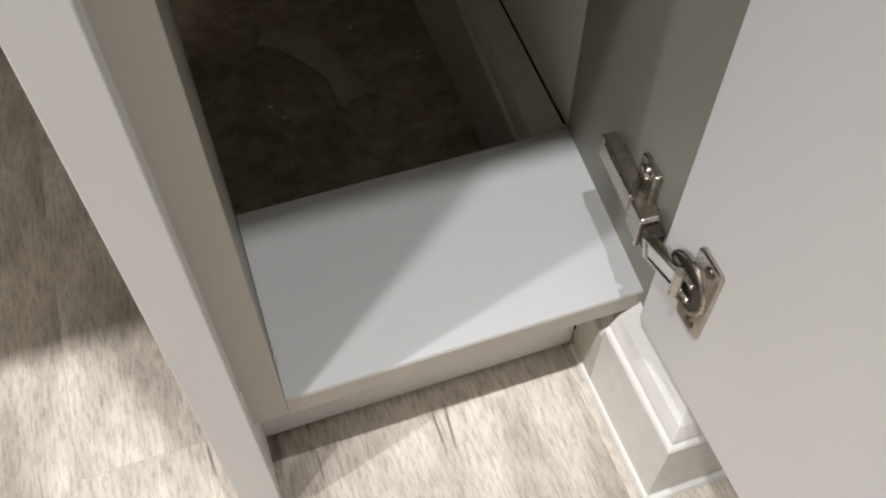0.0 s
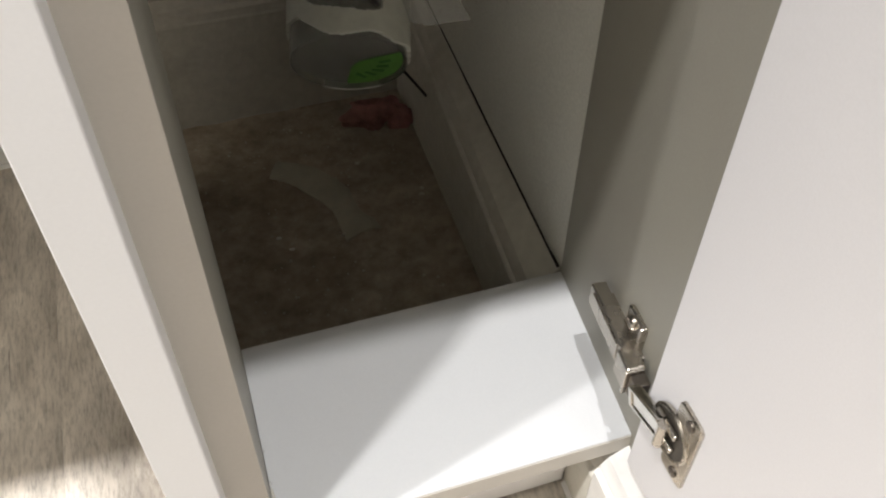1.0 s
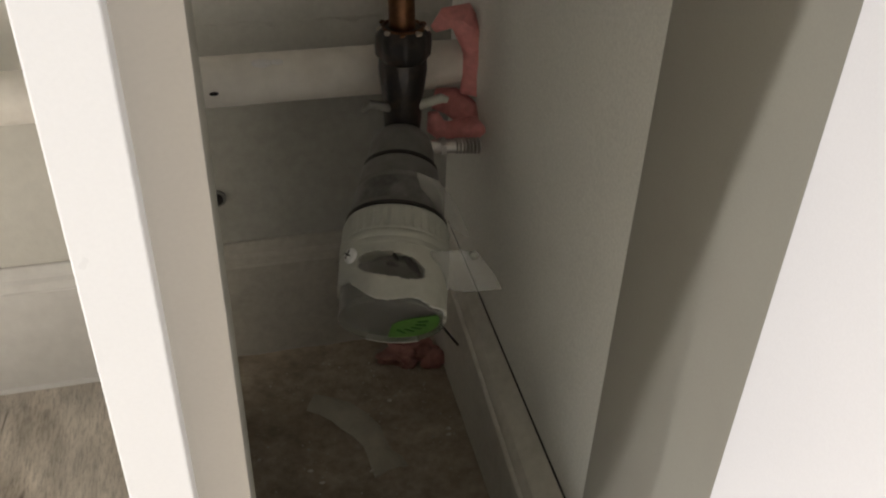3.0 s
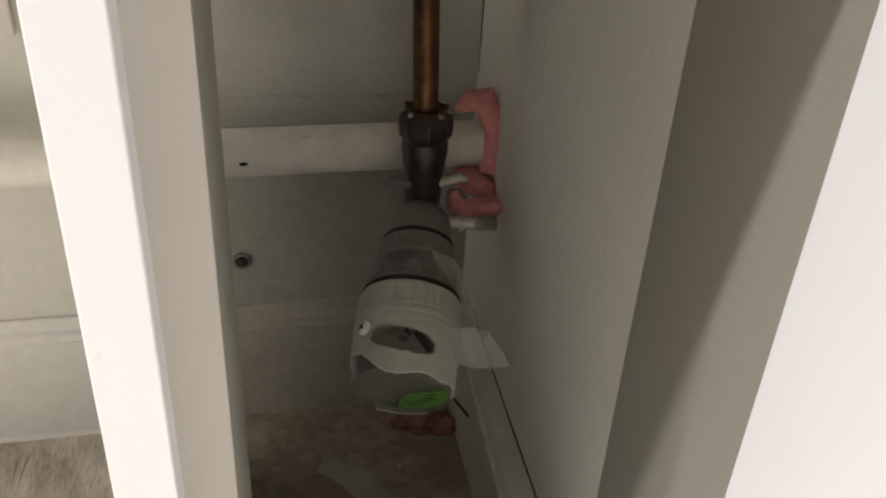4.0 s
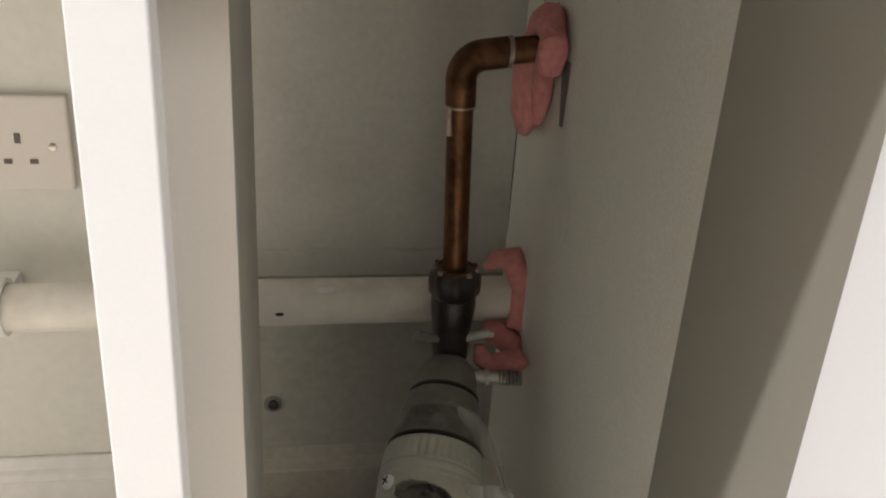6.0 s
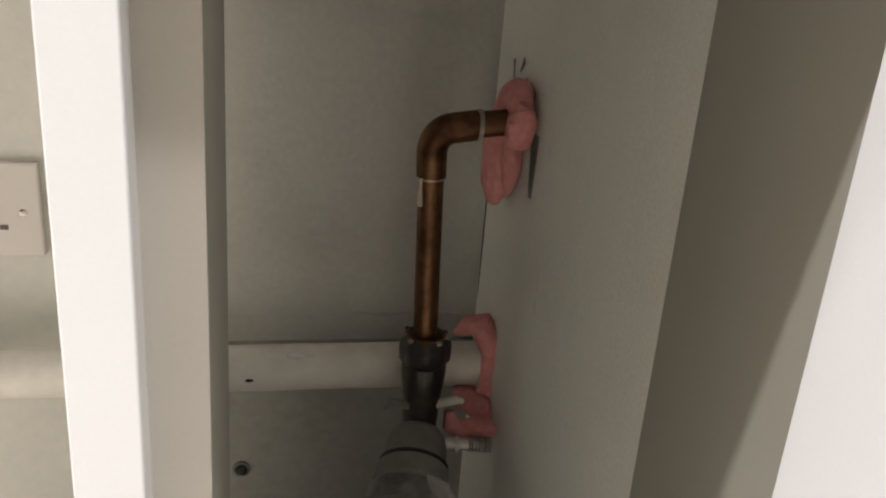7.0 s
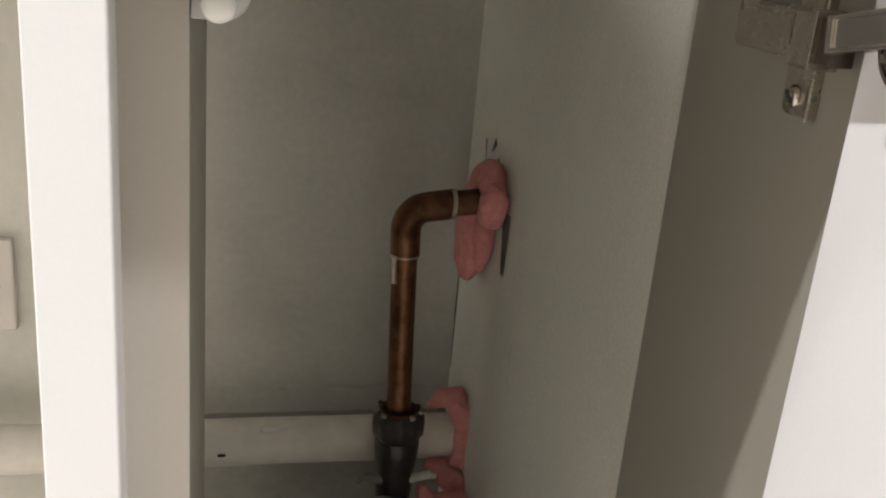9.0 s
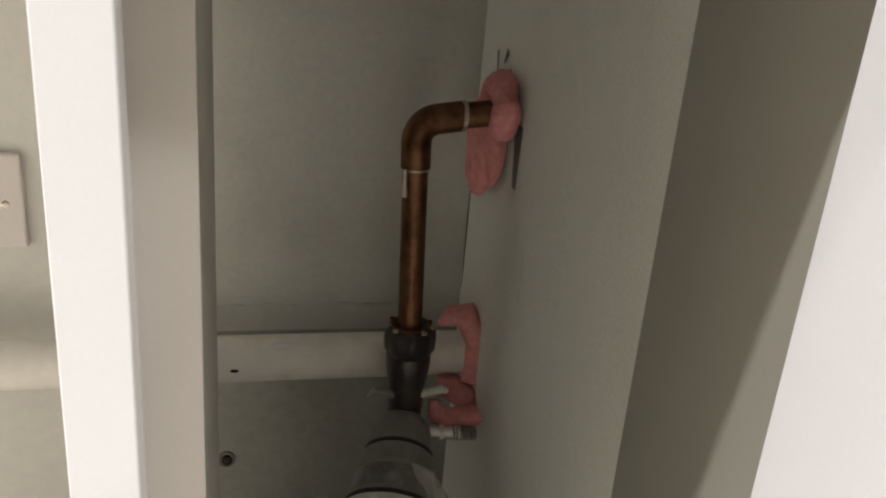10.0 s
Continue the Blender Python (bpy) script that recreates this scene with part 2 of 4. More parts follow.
def prism(outline, z0, z1, bevel=0.0):
    """An outline in x, y raised from z0 to z1."""
    bm = bmesh.new()
    lo = [bm.verts.new((x, y, z0)) for x, y in outline]
    hi = [bm.verts.new((x, y, z1)) for x, y in outline]
    n = len(outline)
    bm.faces.new(lo[::-1])
    bm.faces.new(hi)
    for i in range(n):
        bm.faces.new((lo[i], lo[(i + 1) % n], hi[(i + 1) % n], hi[i]))
    bmesh.ops.recalc_face_normals(bm, faces=bm.faces[:])
    if bevel:
        bmesh.ops.bevel(bm, geom=bm.edges[:], offset=bevel, segments=2, profile=0.5, affect="EDGES")
    return bm


def lathe(profile, n=48, m=None, ridges=0, ridge=0.0, close=True):
    """A turned shape round z from rows of (radius, height); ridges modulate rows marked with a third value."""
    bm = bmesh.new()
    rows = []
    for row in profile:
        r, h = row[0], row[1]
        k = ridge if len(row) > 2 and row[2] else 0.0
        rows.append([bm.verts.new(((r + k * (1 if math.sin(ridges * 2 * math.pi * i / n) > 0 else 0)) * math.cos(2 * math.pi * i / n),
                                   (r + k * (1 if math.sin(ridges * 2 * math.pi * i / n) > 0 else 0)) * math.sin(2 * math.pi * i / n), h)) for i in range(n)])
    for a, b in zip(rows, rows[1:]):
        for i in range(n):
            bm.faces.new((a[i], a[(i + 1) % n], b[(i + 1) % n], b[i]))
    if close:
        bm.faces.new(rows[0][::-1])
        bm.faces.new(rows[-1])
    bmesh.ops.recalc_face_normals(bm, faces=bm.faces[:])
    if m is not None:
        bm.transform(m)
    return bm


def tube(path, radius, n=16, wobble=0.0, radii=None, caps=True):
    """A round tube along points, with rounded ends where radii fall off."""
    bm = bmesh.new()
    pts = [Vector(p) for p in path]
    rings = []
    up = Vector((0.13, 0.27, 0.95))
    for i, p in enumerate(pts):
        d = (pts[min(i + 1, len(pts) - 1)] - pts[max(i - 1, 0)]).normalized()
        s = d.cross(up)
        if s.length < 0.2:
            s = d.cross(Vector((1, 0.1, 0)))
        s.normalize()
        u = s.cross(d)
        r = radii[i] if radii else radius
        ring = []
        for k in range(n):
            a = 2 * math.pi * k / n
            q = p + (s * math.cos(a) + u * math.sin(a)) * r
            if wobble:
                q += wobble * Vector(noise.noise_vector(q * 55))
            ring.append(bm.verts.new(q))
        rings.append(ring)
    for a, b in zip(rings, rings[1:]):
        for k in range(n):
            bm.faces.new((a[k], a[(k + 1) % n], b[(k + 1) % n], b[k]))
    if caps:
        bm.faces.new(rings[0][::-1])
        bm.faces.new(rings[-1])
    bmesh.ops.recalc_face_normals(bm, faces=bm.faces[:])
    return bm


def arc(c, a, b, r, t0, t1, n=8):
    """Points on an arc about c, in the plane of the unit vectors a and b."""
    c, a, b = Vector(c), Vector(a), Vector(b)
    return [c + r * (a * math.cos(t0 + (t1 - t0) * i / n) + b * math.sin(t0 + (t1 - t0) * i / n)) for i in range(n + 1)]


def blob(c, size, seed=0, rough=0.35, sub=4, freq=45.0):
    """A lumpy foam lump."""
    bm = bmesh.new()
    bmesh.ops.create_icosphere(bm, subdivisions=sub, radius=1.0)
    for v in bm.verts:
        d = v.co.normalized()
        q = Vector((d.x * size[0], d.y * size[1], d.z * size[2]))
        k = noise.fractal(q * freq + Vector((seed * 7.1, seed * 3.3, 0)), 0.8, 2.0, 3)
        v.co = Vector(c) + q * (1 + rough * k)
    return bm


def join(*bms):
    """Several pieces of one part in one mesh."""
    out = bmesh.new()
    for b in bms:
        me = bpy.data.meshes.new("tmp")
        b.to_mesh(me)
        b.free()
        out.from_mesh(me)
        bpy.data.meshes.remove(me)
    return out


def structure(name, bm, mat, label, category="", smooth=False):
    return tagged(link_mesh(name, bm, mat, smooth=smooth), label, category or name, kind="structure")


# ---- the room ----
BACK = 0.533
structure("wall_back", boxed(-1.6, 1.6, BACK, BACK + 0.12, -0.02, 2.4), PLASTER, "off-white painted plaster wall behind the cupboard", "wall")
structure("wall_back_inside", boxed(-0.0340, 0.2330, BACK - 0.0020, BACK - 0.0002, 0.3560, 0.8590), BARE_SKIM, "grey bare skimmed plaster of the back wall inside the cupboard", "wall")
# Thin sheet over the wall; its colour carries the shade below the pipe.
structure("wall_back_board", boxed(-0.0340, 0.2330, BACK - 0.0026, BACK - 0.0002, 0.1505, 0.3556), SHADE_BOARD, "darker grey sheet on the back wall below the pipe, shade in its colour", "wall")
structure("wall_left", boxed(-1.72, -1.6, -2.4, BACK + 0.12, -0.02, 2.4), ROOM_PAINT, "plain pale painted side wall of the room", "wall")
structure("wall_front", boxed(-1.72, 1.72, -2.52, -2.4, -0.02, 2.4), ROOM_PAINT, "plain pale painted wall opposite the cupboard", "wall")
structure("wall_far_right", boxed(1.6, 1.72, -2.4, -0.07, -0.02, 2.4), ROOM_PAINT, "plain pale painted wall at the room's far side", "wall")
structure("ceiling", boxed(-1.72, 1.72, -2.52, BACK + 0.12, 2.4, 2.5), PLASTER, "white painted ceiling with recessed downlights", "ceiling")
structure("wall_right", prism([(0.2425, 0.146), (0.2315, BACK), (1.6, BACK), (1.6, -0.075), (0.2435, -0.075), (0.252, 0.0), (0.262, 0.14)], 0.1072, 2.4), PANEL_PAINT,
          "off-white painted wall beside the cupboard, ending in a corner", "wall")
# Recess shade is put into the foot's near-black colour.
structure("wall_right_foot", prism([(0.252, 0.0), (0.2475, BACK), (1.6, BACK), (1.6, -0.072), (0.24, -0.072)], -0.02, 0.1068), GAP, "recessed foot of the wall behind the skirting, shade in its near-black colour", "wall")
structure("floor_bed", boxed(-1.7, 1.7, -2.5, BACK + 0.1, -0.06, -0.009), GAP, "dark underlay beneath the laminate floor", "floor")

# bare concrete inside the cupboard, slightly uneven
bm = bmesh.new()
NX, NY = 60, 110
grid = [[bm.verts.new((-0.034 + 0.27 * i / NX, 0.036 + 0.497 * j / NY,
                       0.004 + 0.0016 * noise.fractal(Vector((i * 0.11, j * 0.11, 3.0)), 0.9, 2.0, 4))) for i in range(NX + 1)] for j in range(NY + 1)]
for j in range(NY):
    for i in range(NX):
        bm.faces.new((grid[j][i], grid[j][i + 1], grid[j + 1][i + 1], grid[j + 1][i]))
structure("concrete_floor", bm, CONCRETE, "bare dusty brown concrete floor inside the cupboard", "floor", smooth=True)


def skirting_profile(face, top, depth):
    """Depth from the wall and height of a moulded skirting board."""
    return [(depth, 0.0), (depth, top - 0.026), (depth - 0.0015, top - 0.024), (depth - 0.003, top - 0.017), (depth - 0.007, top - 0.013),
            (depth - 0.0085, top - 0.006), (depth - 0.0095, top - 0.001), (depth - 0.011, top), (0.0, top)]


def run(profile, start, end, inward, mitre0=0.0, mitre1=0.0, rise=0.0):
    """A moulding run from start to end in plan, its profile set out from that line along inward."""
    bm = bmesh.new()
    s, e, w = Vector((*start, 0)), Vector((*end, 0)), Vector((*inward, 0)).normalized()
    d = (e - s).normalized()
    a = [bm.verts.new(s + w * o - d * (mitre0 * o) + Vector((0, 0, h))) for o, h in profile]
    b = [bm.verts.new(e + w * o + d * (mitre1 * o) + Vector((0, 0, h + (rise if h > 0 else 0)))) for o, h in profile]
    n = len(profile)
    for i in range(n - 1):
        bm.faces.new((a[i], a[i + 1], b[i + 1], b[i]))
    bm.faces.new((a[n - 1], a[0], b[0], b[n - 1]))
    bm.faces.new(a[::-1])
    bm.faces.new(b)
    bmesh.ops.recalc_face_normals(bm, faces=bm.faces[:])
    return bm


def SIDE_PROFILE(top):
    d = 0.038
    return [(d, 0.0), (d, top - 0.0270), (d - 0.0012, top - 0.0255), (d - 0.0035, top - 0.0245), (d - 0.0042, top - 0.0215), (d - 0.0065, top - 0.0165), (d - 0.0085, top - 0.0130),
            (d - 0.0100, top - 0.0122), (d - 0.0270, top - 0.0012), (d - 0.0300, top), (0.0, top)]


# skirting of the back wall, then along the right wall and round its corner
structure("skirting_back", run(skirting_profile(0, 0.150, 0.013), (-1.6, BACK - 0.0005), (-0.0345, BACK - 0.0005), (0, -1)), GLOSSPAINT,
          "white painted moulded skirting board along the back wall", "skirting")
structure("skirting_back_inside", run(skirting_profile(0, 0.150, 0.013), (-0.034, BACK - 0.0005), (0.232, BACK - 0.0005), (0, -1)), SKIRT_SHADE,
          "dusty white moulded skirting board inside the cupboard, shade in its colour", "skirting")
structure("skirting_back_caulk", tube([(-1.6, BACK - 0.0145, 0.001), (-0.9, BACK - 0.0146, 0.001), (-0.036, BACK - 0.0145, 0.001)], 0.0032, 8), CAULK,
          "white sealant bead between skirting and floor", "sealant")
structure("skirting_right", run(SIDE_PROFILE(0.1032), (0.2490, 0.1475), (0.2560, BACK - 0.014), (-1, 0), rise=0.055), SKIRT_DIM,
          "dusty white moulded skirting board along the wall inside the cupboard, toned darker for shade", "skirting")
# Solid near-black bead that draws the shade in the joint.
structure("skirting_gap", tube([(0.2420, 0.150, 0.1034), (0.2372, 0.335, 0.1308), (0.2327, BACK - 0.016, 0.1575)], 0.0012, 8), GAP, "dark bead for the shade in the joint between skirting and wall board", "joint")
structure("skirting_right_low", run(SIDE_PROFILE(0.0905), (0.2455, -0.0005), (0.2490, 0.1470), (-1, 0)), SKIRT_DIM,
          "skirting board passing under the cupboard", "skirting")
structure("skirting_right_front", run(SIDE_PROFILE(0.1005), (0.2455, -0.0535), (0.2455, -0.001), (-1, 0), 1.0, 0), GLOSSPAINT,
          "white painted moulded skirting board in front of the cupboard", "skirting")
structure("skirting_corner", run(SIDE_PROFILE(0.1005), (0.2455, -0.0535), (1.6, -0.0535), (0, -1), 1.0, 0), GLOSSPAINT,
          "white painted moulded skirting board returning round the corner", "skirting")
structure("skirting_right_caulk", tube([(0.2075, -0.0925, 0.001), (0.2078, -0.04, 0.001), (0.2082, 0.030, 0.001)], 0.0034, 8), CAULK,
          "white sealant bead at the foot of the skirting", "sealant")
structure("skirting_corner_caulk", tube([(0.2075, -0.0935, 0.001), (0.5, -0.0935, 0.001), (1.6, -0.0935, 0.001)], 0.0034, 8), CAULK,
          "white sealant bead at the foot of the corner skirting", "sealant")

# ---- the cupboard: carcass, plinth, door, hinges ----
cab = thing("base_cabinet", "white melamine base cupboard with its door standing open", "cabinet")
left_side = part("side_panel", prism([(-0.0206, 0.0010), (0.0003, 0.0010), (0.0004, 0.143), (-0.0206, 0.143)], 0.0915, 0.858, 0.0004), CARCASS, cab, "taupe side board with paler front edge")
part("front_edge", boxed(-0.0213, 0.0004, -0.0006, 0.0008, 0.0913, 0.8582, bevel=0.0004), EDGE, left_side, "pale taupe edge band")
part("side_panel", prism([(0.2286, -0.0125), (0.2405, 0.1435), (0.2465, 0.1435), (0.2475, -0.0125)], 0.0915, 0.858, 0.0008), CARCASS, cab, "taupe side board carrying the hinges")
part("bottom_panel", prism([(0.0006, 0.0004), (0.2298, 0.0004), (0.2404, 0.1425), (0.0008, 0.1425)], 0.0918, 0.1078, 0.0002), BASE_BOARD, cab, "satin pale grey bottom board")
part("front_edge", boxed(0.0006, 0.2294, -0.0009, 0.0003, 0.0917, 0.1076, bevel=0.0003), EDGE, cab, "greyish front edge band of the bottom board")
part("plinth", boxed(-0.0209, 0.2072, 0.032, 0.047, 0.0025, 0.0912, bevel=0.0008), WHITE_BOARD, cab, "white plinth board set back below")
damper = part("damper_holder", join(boxed(0.0005, 0.0100, 0.0015, 0.0520, 0.7800, 0.7980, bevel=0.0008),
                                    lathe([(0.0004, 0.0), (0.0090, 0.0), (0.0094, 0.0010), (0.0094, 0.0500), (0.0088, 0.0510), (0.0004, 0.0510)][::-1], 32, pose(0.0094, 0.0532, 0.7890, 90, 0, 0)),
                                    lathe([(0.0066, 0.0), (0.0066, 0.0024), (0.0060, 0.0030), (0.0040, 0.0030)], 28, pose(0.0090, 0.0014, 0.7880, 90, 0, 0), close=False)), GREY_LIGHT, cab, "pale grey plastic damper holder", True)
part("damper_tip", lathe([(0.0046, -0.010), (0.0049, 0.0), (0.0050, 0.0120), (0.0047, 0.0148), (0.0036, 0.0166), (0.0018, 0.0173), (0.0004, 0.0174)], 28, pose(0.0092, 0.001, 0.7852, 90, 0, 0)), PEG_WHITE, damper, "rounded white nylon tip", True)
part("damper_cap", boxed(0.0005, 0.0150, 0.0010, 0.0500, 0.7990, 0.8006, bevel=0.0004), DARK_STEEL, damper, "dark top plate")

def door_face(z):
    """Inner face of the door, which hangs a little out of plumb."""
    return 0.2192 + 0.0052 * (z - 0.18)


leaf = boxed(0.2192, 0.2370, -0.312, -0.0155, 0.106, 0.856, bevel=0.0012)
for v in leaf.verts:
    v.co.x += 0.0052 * (v.co.z - 0.18)
door = part("door", leaf, DOOR_WHITE, cab, "white cupboard door standing open at a right angle")


def hinge(z, cz0):
    """A concealed hinge: winged plate and arm on the side board, link, cup let into the door."""
    def sk(y):
        return 0.2295 + 0.0767 * y
    m = pose(sk(0), 0, 0, 0, 0, -4.4)
    flat = m @ Matrix.Translation((0, 0, z)) @ Matrix(((0, 0, -1, 0), (1, 0, 0, 0), (0, 1, 0, 0), (0, 0, 0, 1)))

    def laid(outline, h0, h1, bevel):
        """An outline along the board (y, z) raised off it from h0 to h1."""
        bm = prism(outline, h0, h1, bevel)
        bm.transform(flat)
        return bm

    wing = [(0.0150, -0.0286), (0.0165, -0.0300), (0.0320, -0.0300), (0.0360, -0.0285), (0.0365, -0.0120), (0.0365, 0.0120), (0.0360, 0.0285), (0.0320, 0.0300), (0.0165, 0.0300), (0.0150, 0.0286)]
    hp = part("hinge_plate", join(laid(wing, 0.0, 0.0034, 0.0010), laid([(0.010, -0.0085), (0.062, -0.0080), (0.062, 0.0080), (0.010, 0.0085)], 0.0, 0.0030, 0.0006),
                                  laid([(0.0140, -0.0310), (0.0170, -0.0310), (0.0170, 0.0310), (0.0140, 0.0310)], 0.0, 0.0052, 0.0012)), STEEL, cab, "nickel winged hinge plate")
    for s in (-1, 1):
        at = flat @ Matrix.Translation((0.0265, s * 0.0225, 0.0034))
        part("screw", lathe([(0.0046, 0), (0.0046, 0.0010), (0.0038, 0.0022), (0.0020, 0.0030), (0.0005, 0.0030)], 20, at), STEEL, hp, "", True)
        part("slot", boxed(-0.0032, 0.0032, -0.0007, 0.0007, 0.0026, 0.0034, m=at @ pose(0, 0, 0, 0, 0, 35)), DARK_STEEL, hp)
    # long flat cover with a turned-down skirt, stepped up towards the door
    cover = join(laid([(0.015, -0.0080), (0.050, -0.0074), (0.0680, -0.0068), (0.0700, -0.0050), (0.0700, 0.0110), (0.0680, 0.0122), (0.050, 0.0118), (0.015, 0.0112)], 0.0030, 0.0125, 0.0012),
                 laid([(0.022, -0.0052), (0.0640, -0.0042), (0.0640, 0.0090), (0.022, 0.0088)], 0.0124, 0.0134, 0.0005),
                 laid([(0.0015, -0.0100), (0.0180, -0.0100), (0.0180, 0.0116), (0.0015, 0.0116)], 0.0030, 0.0150, 0.0014))
    ha = part("hinge_arm", cover, STEEL, cab, "nickel hinge arm cover")
    part("lip", laid([(0.0002, -0.0100), (0.0024, -0.0100), (0.0024, 0.0114), (0.0002, 0.0114)], 0.0040, 0.0164, 0.0006), STEEL, ha)
    part("notch", laid([(-0.0090, -0.0076), (0.0000, -0.0076), (0.0000, 0.0090), (-0.0090, 0.0090)], 0.0040, 0.0136, 0.0006), DARK_STEEL, ha, "dark joint")
    px = door_face(cz0)
    a0, a1 = Vector((sk(0) - 0.0160, -0.0085, z + 0.0035)), Vector((px - 0.0085, -0.0420, cz0 + 0.002))
    d = (a1 - a0).normalized()
    up = Vector((0, 0, 1))
    side = d.cross(up).normalized()
    up = side.cross(d)
    lm = Matrix.Translation((a0 + a1) / 2) @ Matrix((d, up, side)).transposed().to_4x4()
    half = (a1 - a0).length / 2
    part("link", join(boxed(-half, half, -0.0064, 0.0064, -0.0040, 0.0010, bevel=0.0008, m=lm), boxed(-half, half, 0.0046, 0.0064, -0.0052, 0.0020, bevel=0.0006, m=lm),
                      boxed(-half, half, -0.0064, -0.0046, -0.0052, 0.0020, bevel=0.0006, m=lm), boxed(-half - 0.0004, -half + 0.0030, -0.0066, 0.0066, -0.0052, 0.0022, bevel=0.0008, m=lm)), BRIGHT_STEEL, ha, "bright folded link")
    # the cup, let into the door's inner face
    flange = bmesh.new()
    pts = []
    for cy, cz, t0 in ((-0.0610, 0.0265, 90), (-0.0610, -0.0265, 180), (-0.0470, -0.0265, 270), (-0.0470, 0.0265, 0)):
        for k in range(6):
            a = radians(t0 + 18 * k)
            pts.append((cy + 0.0040 * math.cos(a), cz + 0.0040 * math.sin(a)))
    rows_ = [[flange.verts.new((px - h, -0.054 + (y + 0.054) * sc, cz0 + q * sc)) for y, q in pts] for h, sc in ((0.0, 1.0), (0.0016, 1.0), (0.0024, 0.955))]
    flange.faces.new(rows_[-1])
    for lo, hi in zip(rows_, rows_[1:]):
        for i in range(len(pts)):
            flange.faces.new((lo[i], lo[(i + 1) % len(pts)], hi[(i + 1) % len(pts)], hi[i]))
    bmesh.ops.recalc_face_normals(flange, faces=flange.faces[:])
    fl = part("hinge_cup", flange, STEEL, door, "nickel hinge cup flange")
    part("rim", lathe([(0.0178, 0.0), (0.0182, 0.0020), (0.0174, 0.0030), (0.0160, 0.0030), (0.0154, 0.0012)], 40, pose(px - 0.0006, -0.0440, cz0 - 0.002, 0, -90, 0), close=False), STEEL, fl, "", True)
    # Nearly flat disc; the hollow's shade is in its dark colour.
    part("cup_bowl", lathe([(0.0158, 0.0), (0.0158, 0.0022), (0.0005, 0.0020)], 36, pose(px - 0.0006, -0.0440, cz0 - 0.002, 0, -90, 0), close=False), CUP_DARK, fl, "dark disc for the shade in the hinge cup's hollow", True)
    part("pin", tube([(px - 0.0075, -0.0430, cz0 - 0.0110), (px - 0.0075, -0.0430, cz0 + 0.0080)], 0.0034, 14), STEEL, fl, "", True)
    part("cup_arm", join(boxed(px - 0.0060, px - 0.0030, -0.0520, -0.0310, cz0 - 0.0100, cz0 - 0.0060, bevel=0.0010), boxed(px - 0.0060, px - 0.0030, -0.0520, -0.0310, cz0 + 0.0030, cz0 + 0.0070, bevel=0.0010)), STEEL, fl)
    for s in (-1, 1):
        part("screw", lathe([(0.0036, 0), (0.0034, 0.001), (0.0024, 0.0014), (0.0005, 0.0014)], 18, pose(px - 0.0022, -0.0560, cz0 + s * 0.0235, 0, -90, 0)), DARK_STEEL, fl, "", True)


hinge(0.171, 0.189)
hinge(0.787, 0.794)

panel = thing("end_panel", "white satin end panel standing beside the cupboard", "panel")
part("edge_band", boxed(-0.0428, -0.0200, -0.0240, -0.0222, 0.0015, 0.858, bevel=0.0007), WHITE_GLOSS, panel, "white front edge band")
part("board", prism([(-0.0428, -0.0220), (-0.0200, -0.0220), (-0.0208, -0.0008), (-0.0208, 0.452), (-0.0428, 0.452)], 0.0015, 0.858, 0.0004), WHITE_GLOSS, panel)

top = thing("worktop", "pale grey laminate worktop above the cupboard", "worktop")
# Unseen slab, pale and ended at -0.64 so more light fills the left.
part("slab", boxed(-0.64, 0.2325, -0.036, BACK - 0.001, 0.860, 0.898, bevel=0.003), WORKTOP, top)

for cy, cw in ((0.028, 0.0022), (0.060, 0.0012), (0.036, 0.0014), (0.021, 0.001)):
    part("sealant_crumb", blob((0.0012, cy, 0.1082), (cw * 0.7, cw * 1.6, cw * 0.5), cy * 90, 0.6, 2, 300), GREY_LIGHT if cy != 0.028 else SKIRT_DIM, cab)
# Near-black strip fills the gap to give its shade.
part("plinth_gap", boxed(0.2073, 0.2083, 0.0312, 0.045, 0.022, 0.088), GAP, cab, "dark strip for the shade in the gap at the plinth's end")

# ---- pipes ----
waste = thing("waste_pipe", "off-white painted horizontal waste pipe along the wall", "pipe")
PY, PZ = 0.4815, 0.3525
part("pipe", tube([(x, PY + 0.0006 * math.sin(9 * x), PZ + 0.0005 * math.sin(7 * x)) for x in np.linspace(-1.59, 0.232, 60)], 0.0222, 28, wobble=0.0007), PIPE_PAINT, waste, "", True)
for cx, lump in ((0.047, 0.0045), (0.06, 0.003), (0.004, 0.0016)):
    part("paint_lump", blob((cx, PY - 0.011 if lump > 0.002 else PY - 0.0218, PZ + 0.0190 if lump > 0.002 else PZ - 0.001), (lump * 2, lump, lump * 0.8), 3 + cx * 50, 0.5, 3),
         CAULK if lump > 0.002 else GAP, waste)
clip = thing("pipe_clip", "white plastic pipe clip round the painted waste pipe", "pipe clip")
part("ring", lathe([(0.0225, -0.009), (0.0265, -0.009), (0.0272, -0.0075), (0.0272, 0.0075), (0.0265, 0.009), (0.0225, 0.009)], 40, pose(-0.247, PY, PZ, 0, 90, 0), close=False), PEG_WHITE, clip, "", True)
part("base", boxed(-0.256, -0.238, PY + 0.02, BACK - 0.0005, PZ - 0.013, PZ + 0.013, bevel=0.0015), PEG_WHITE, clip)
# rough plaster edge above the pipe
rough_edge = bmesh.new()
prev = None
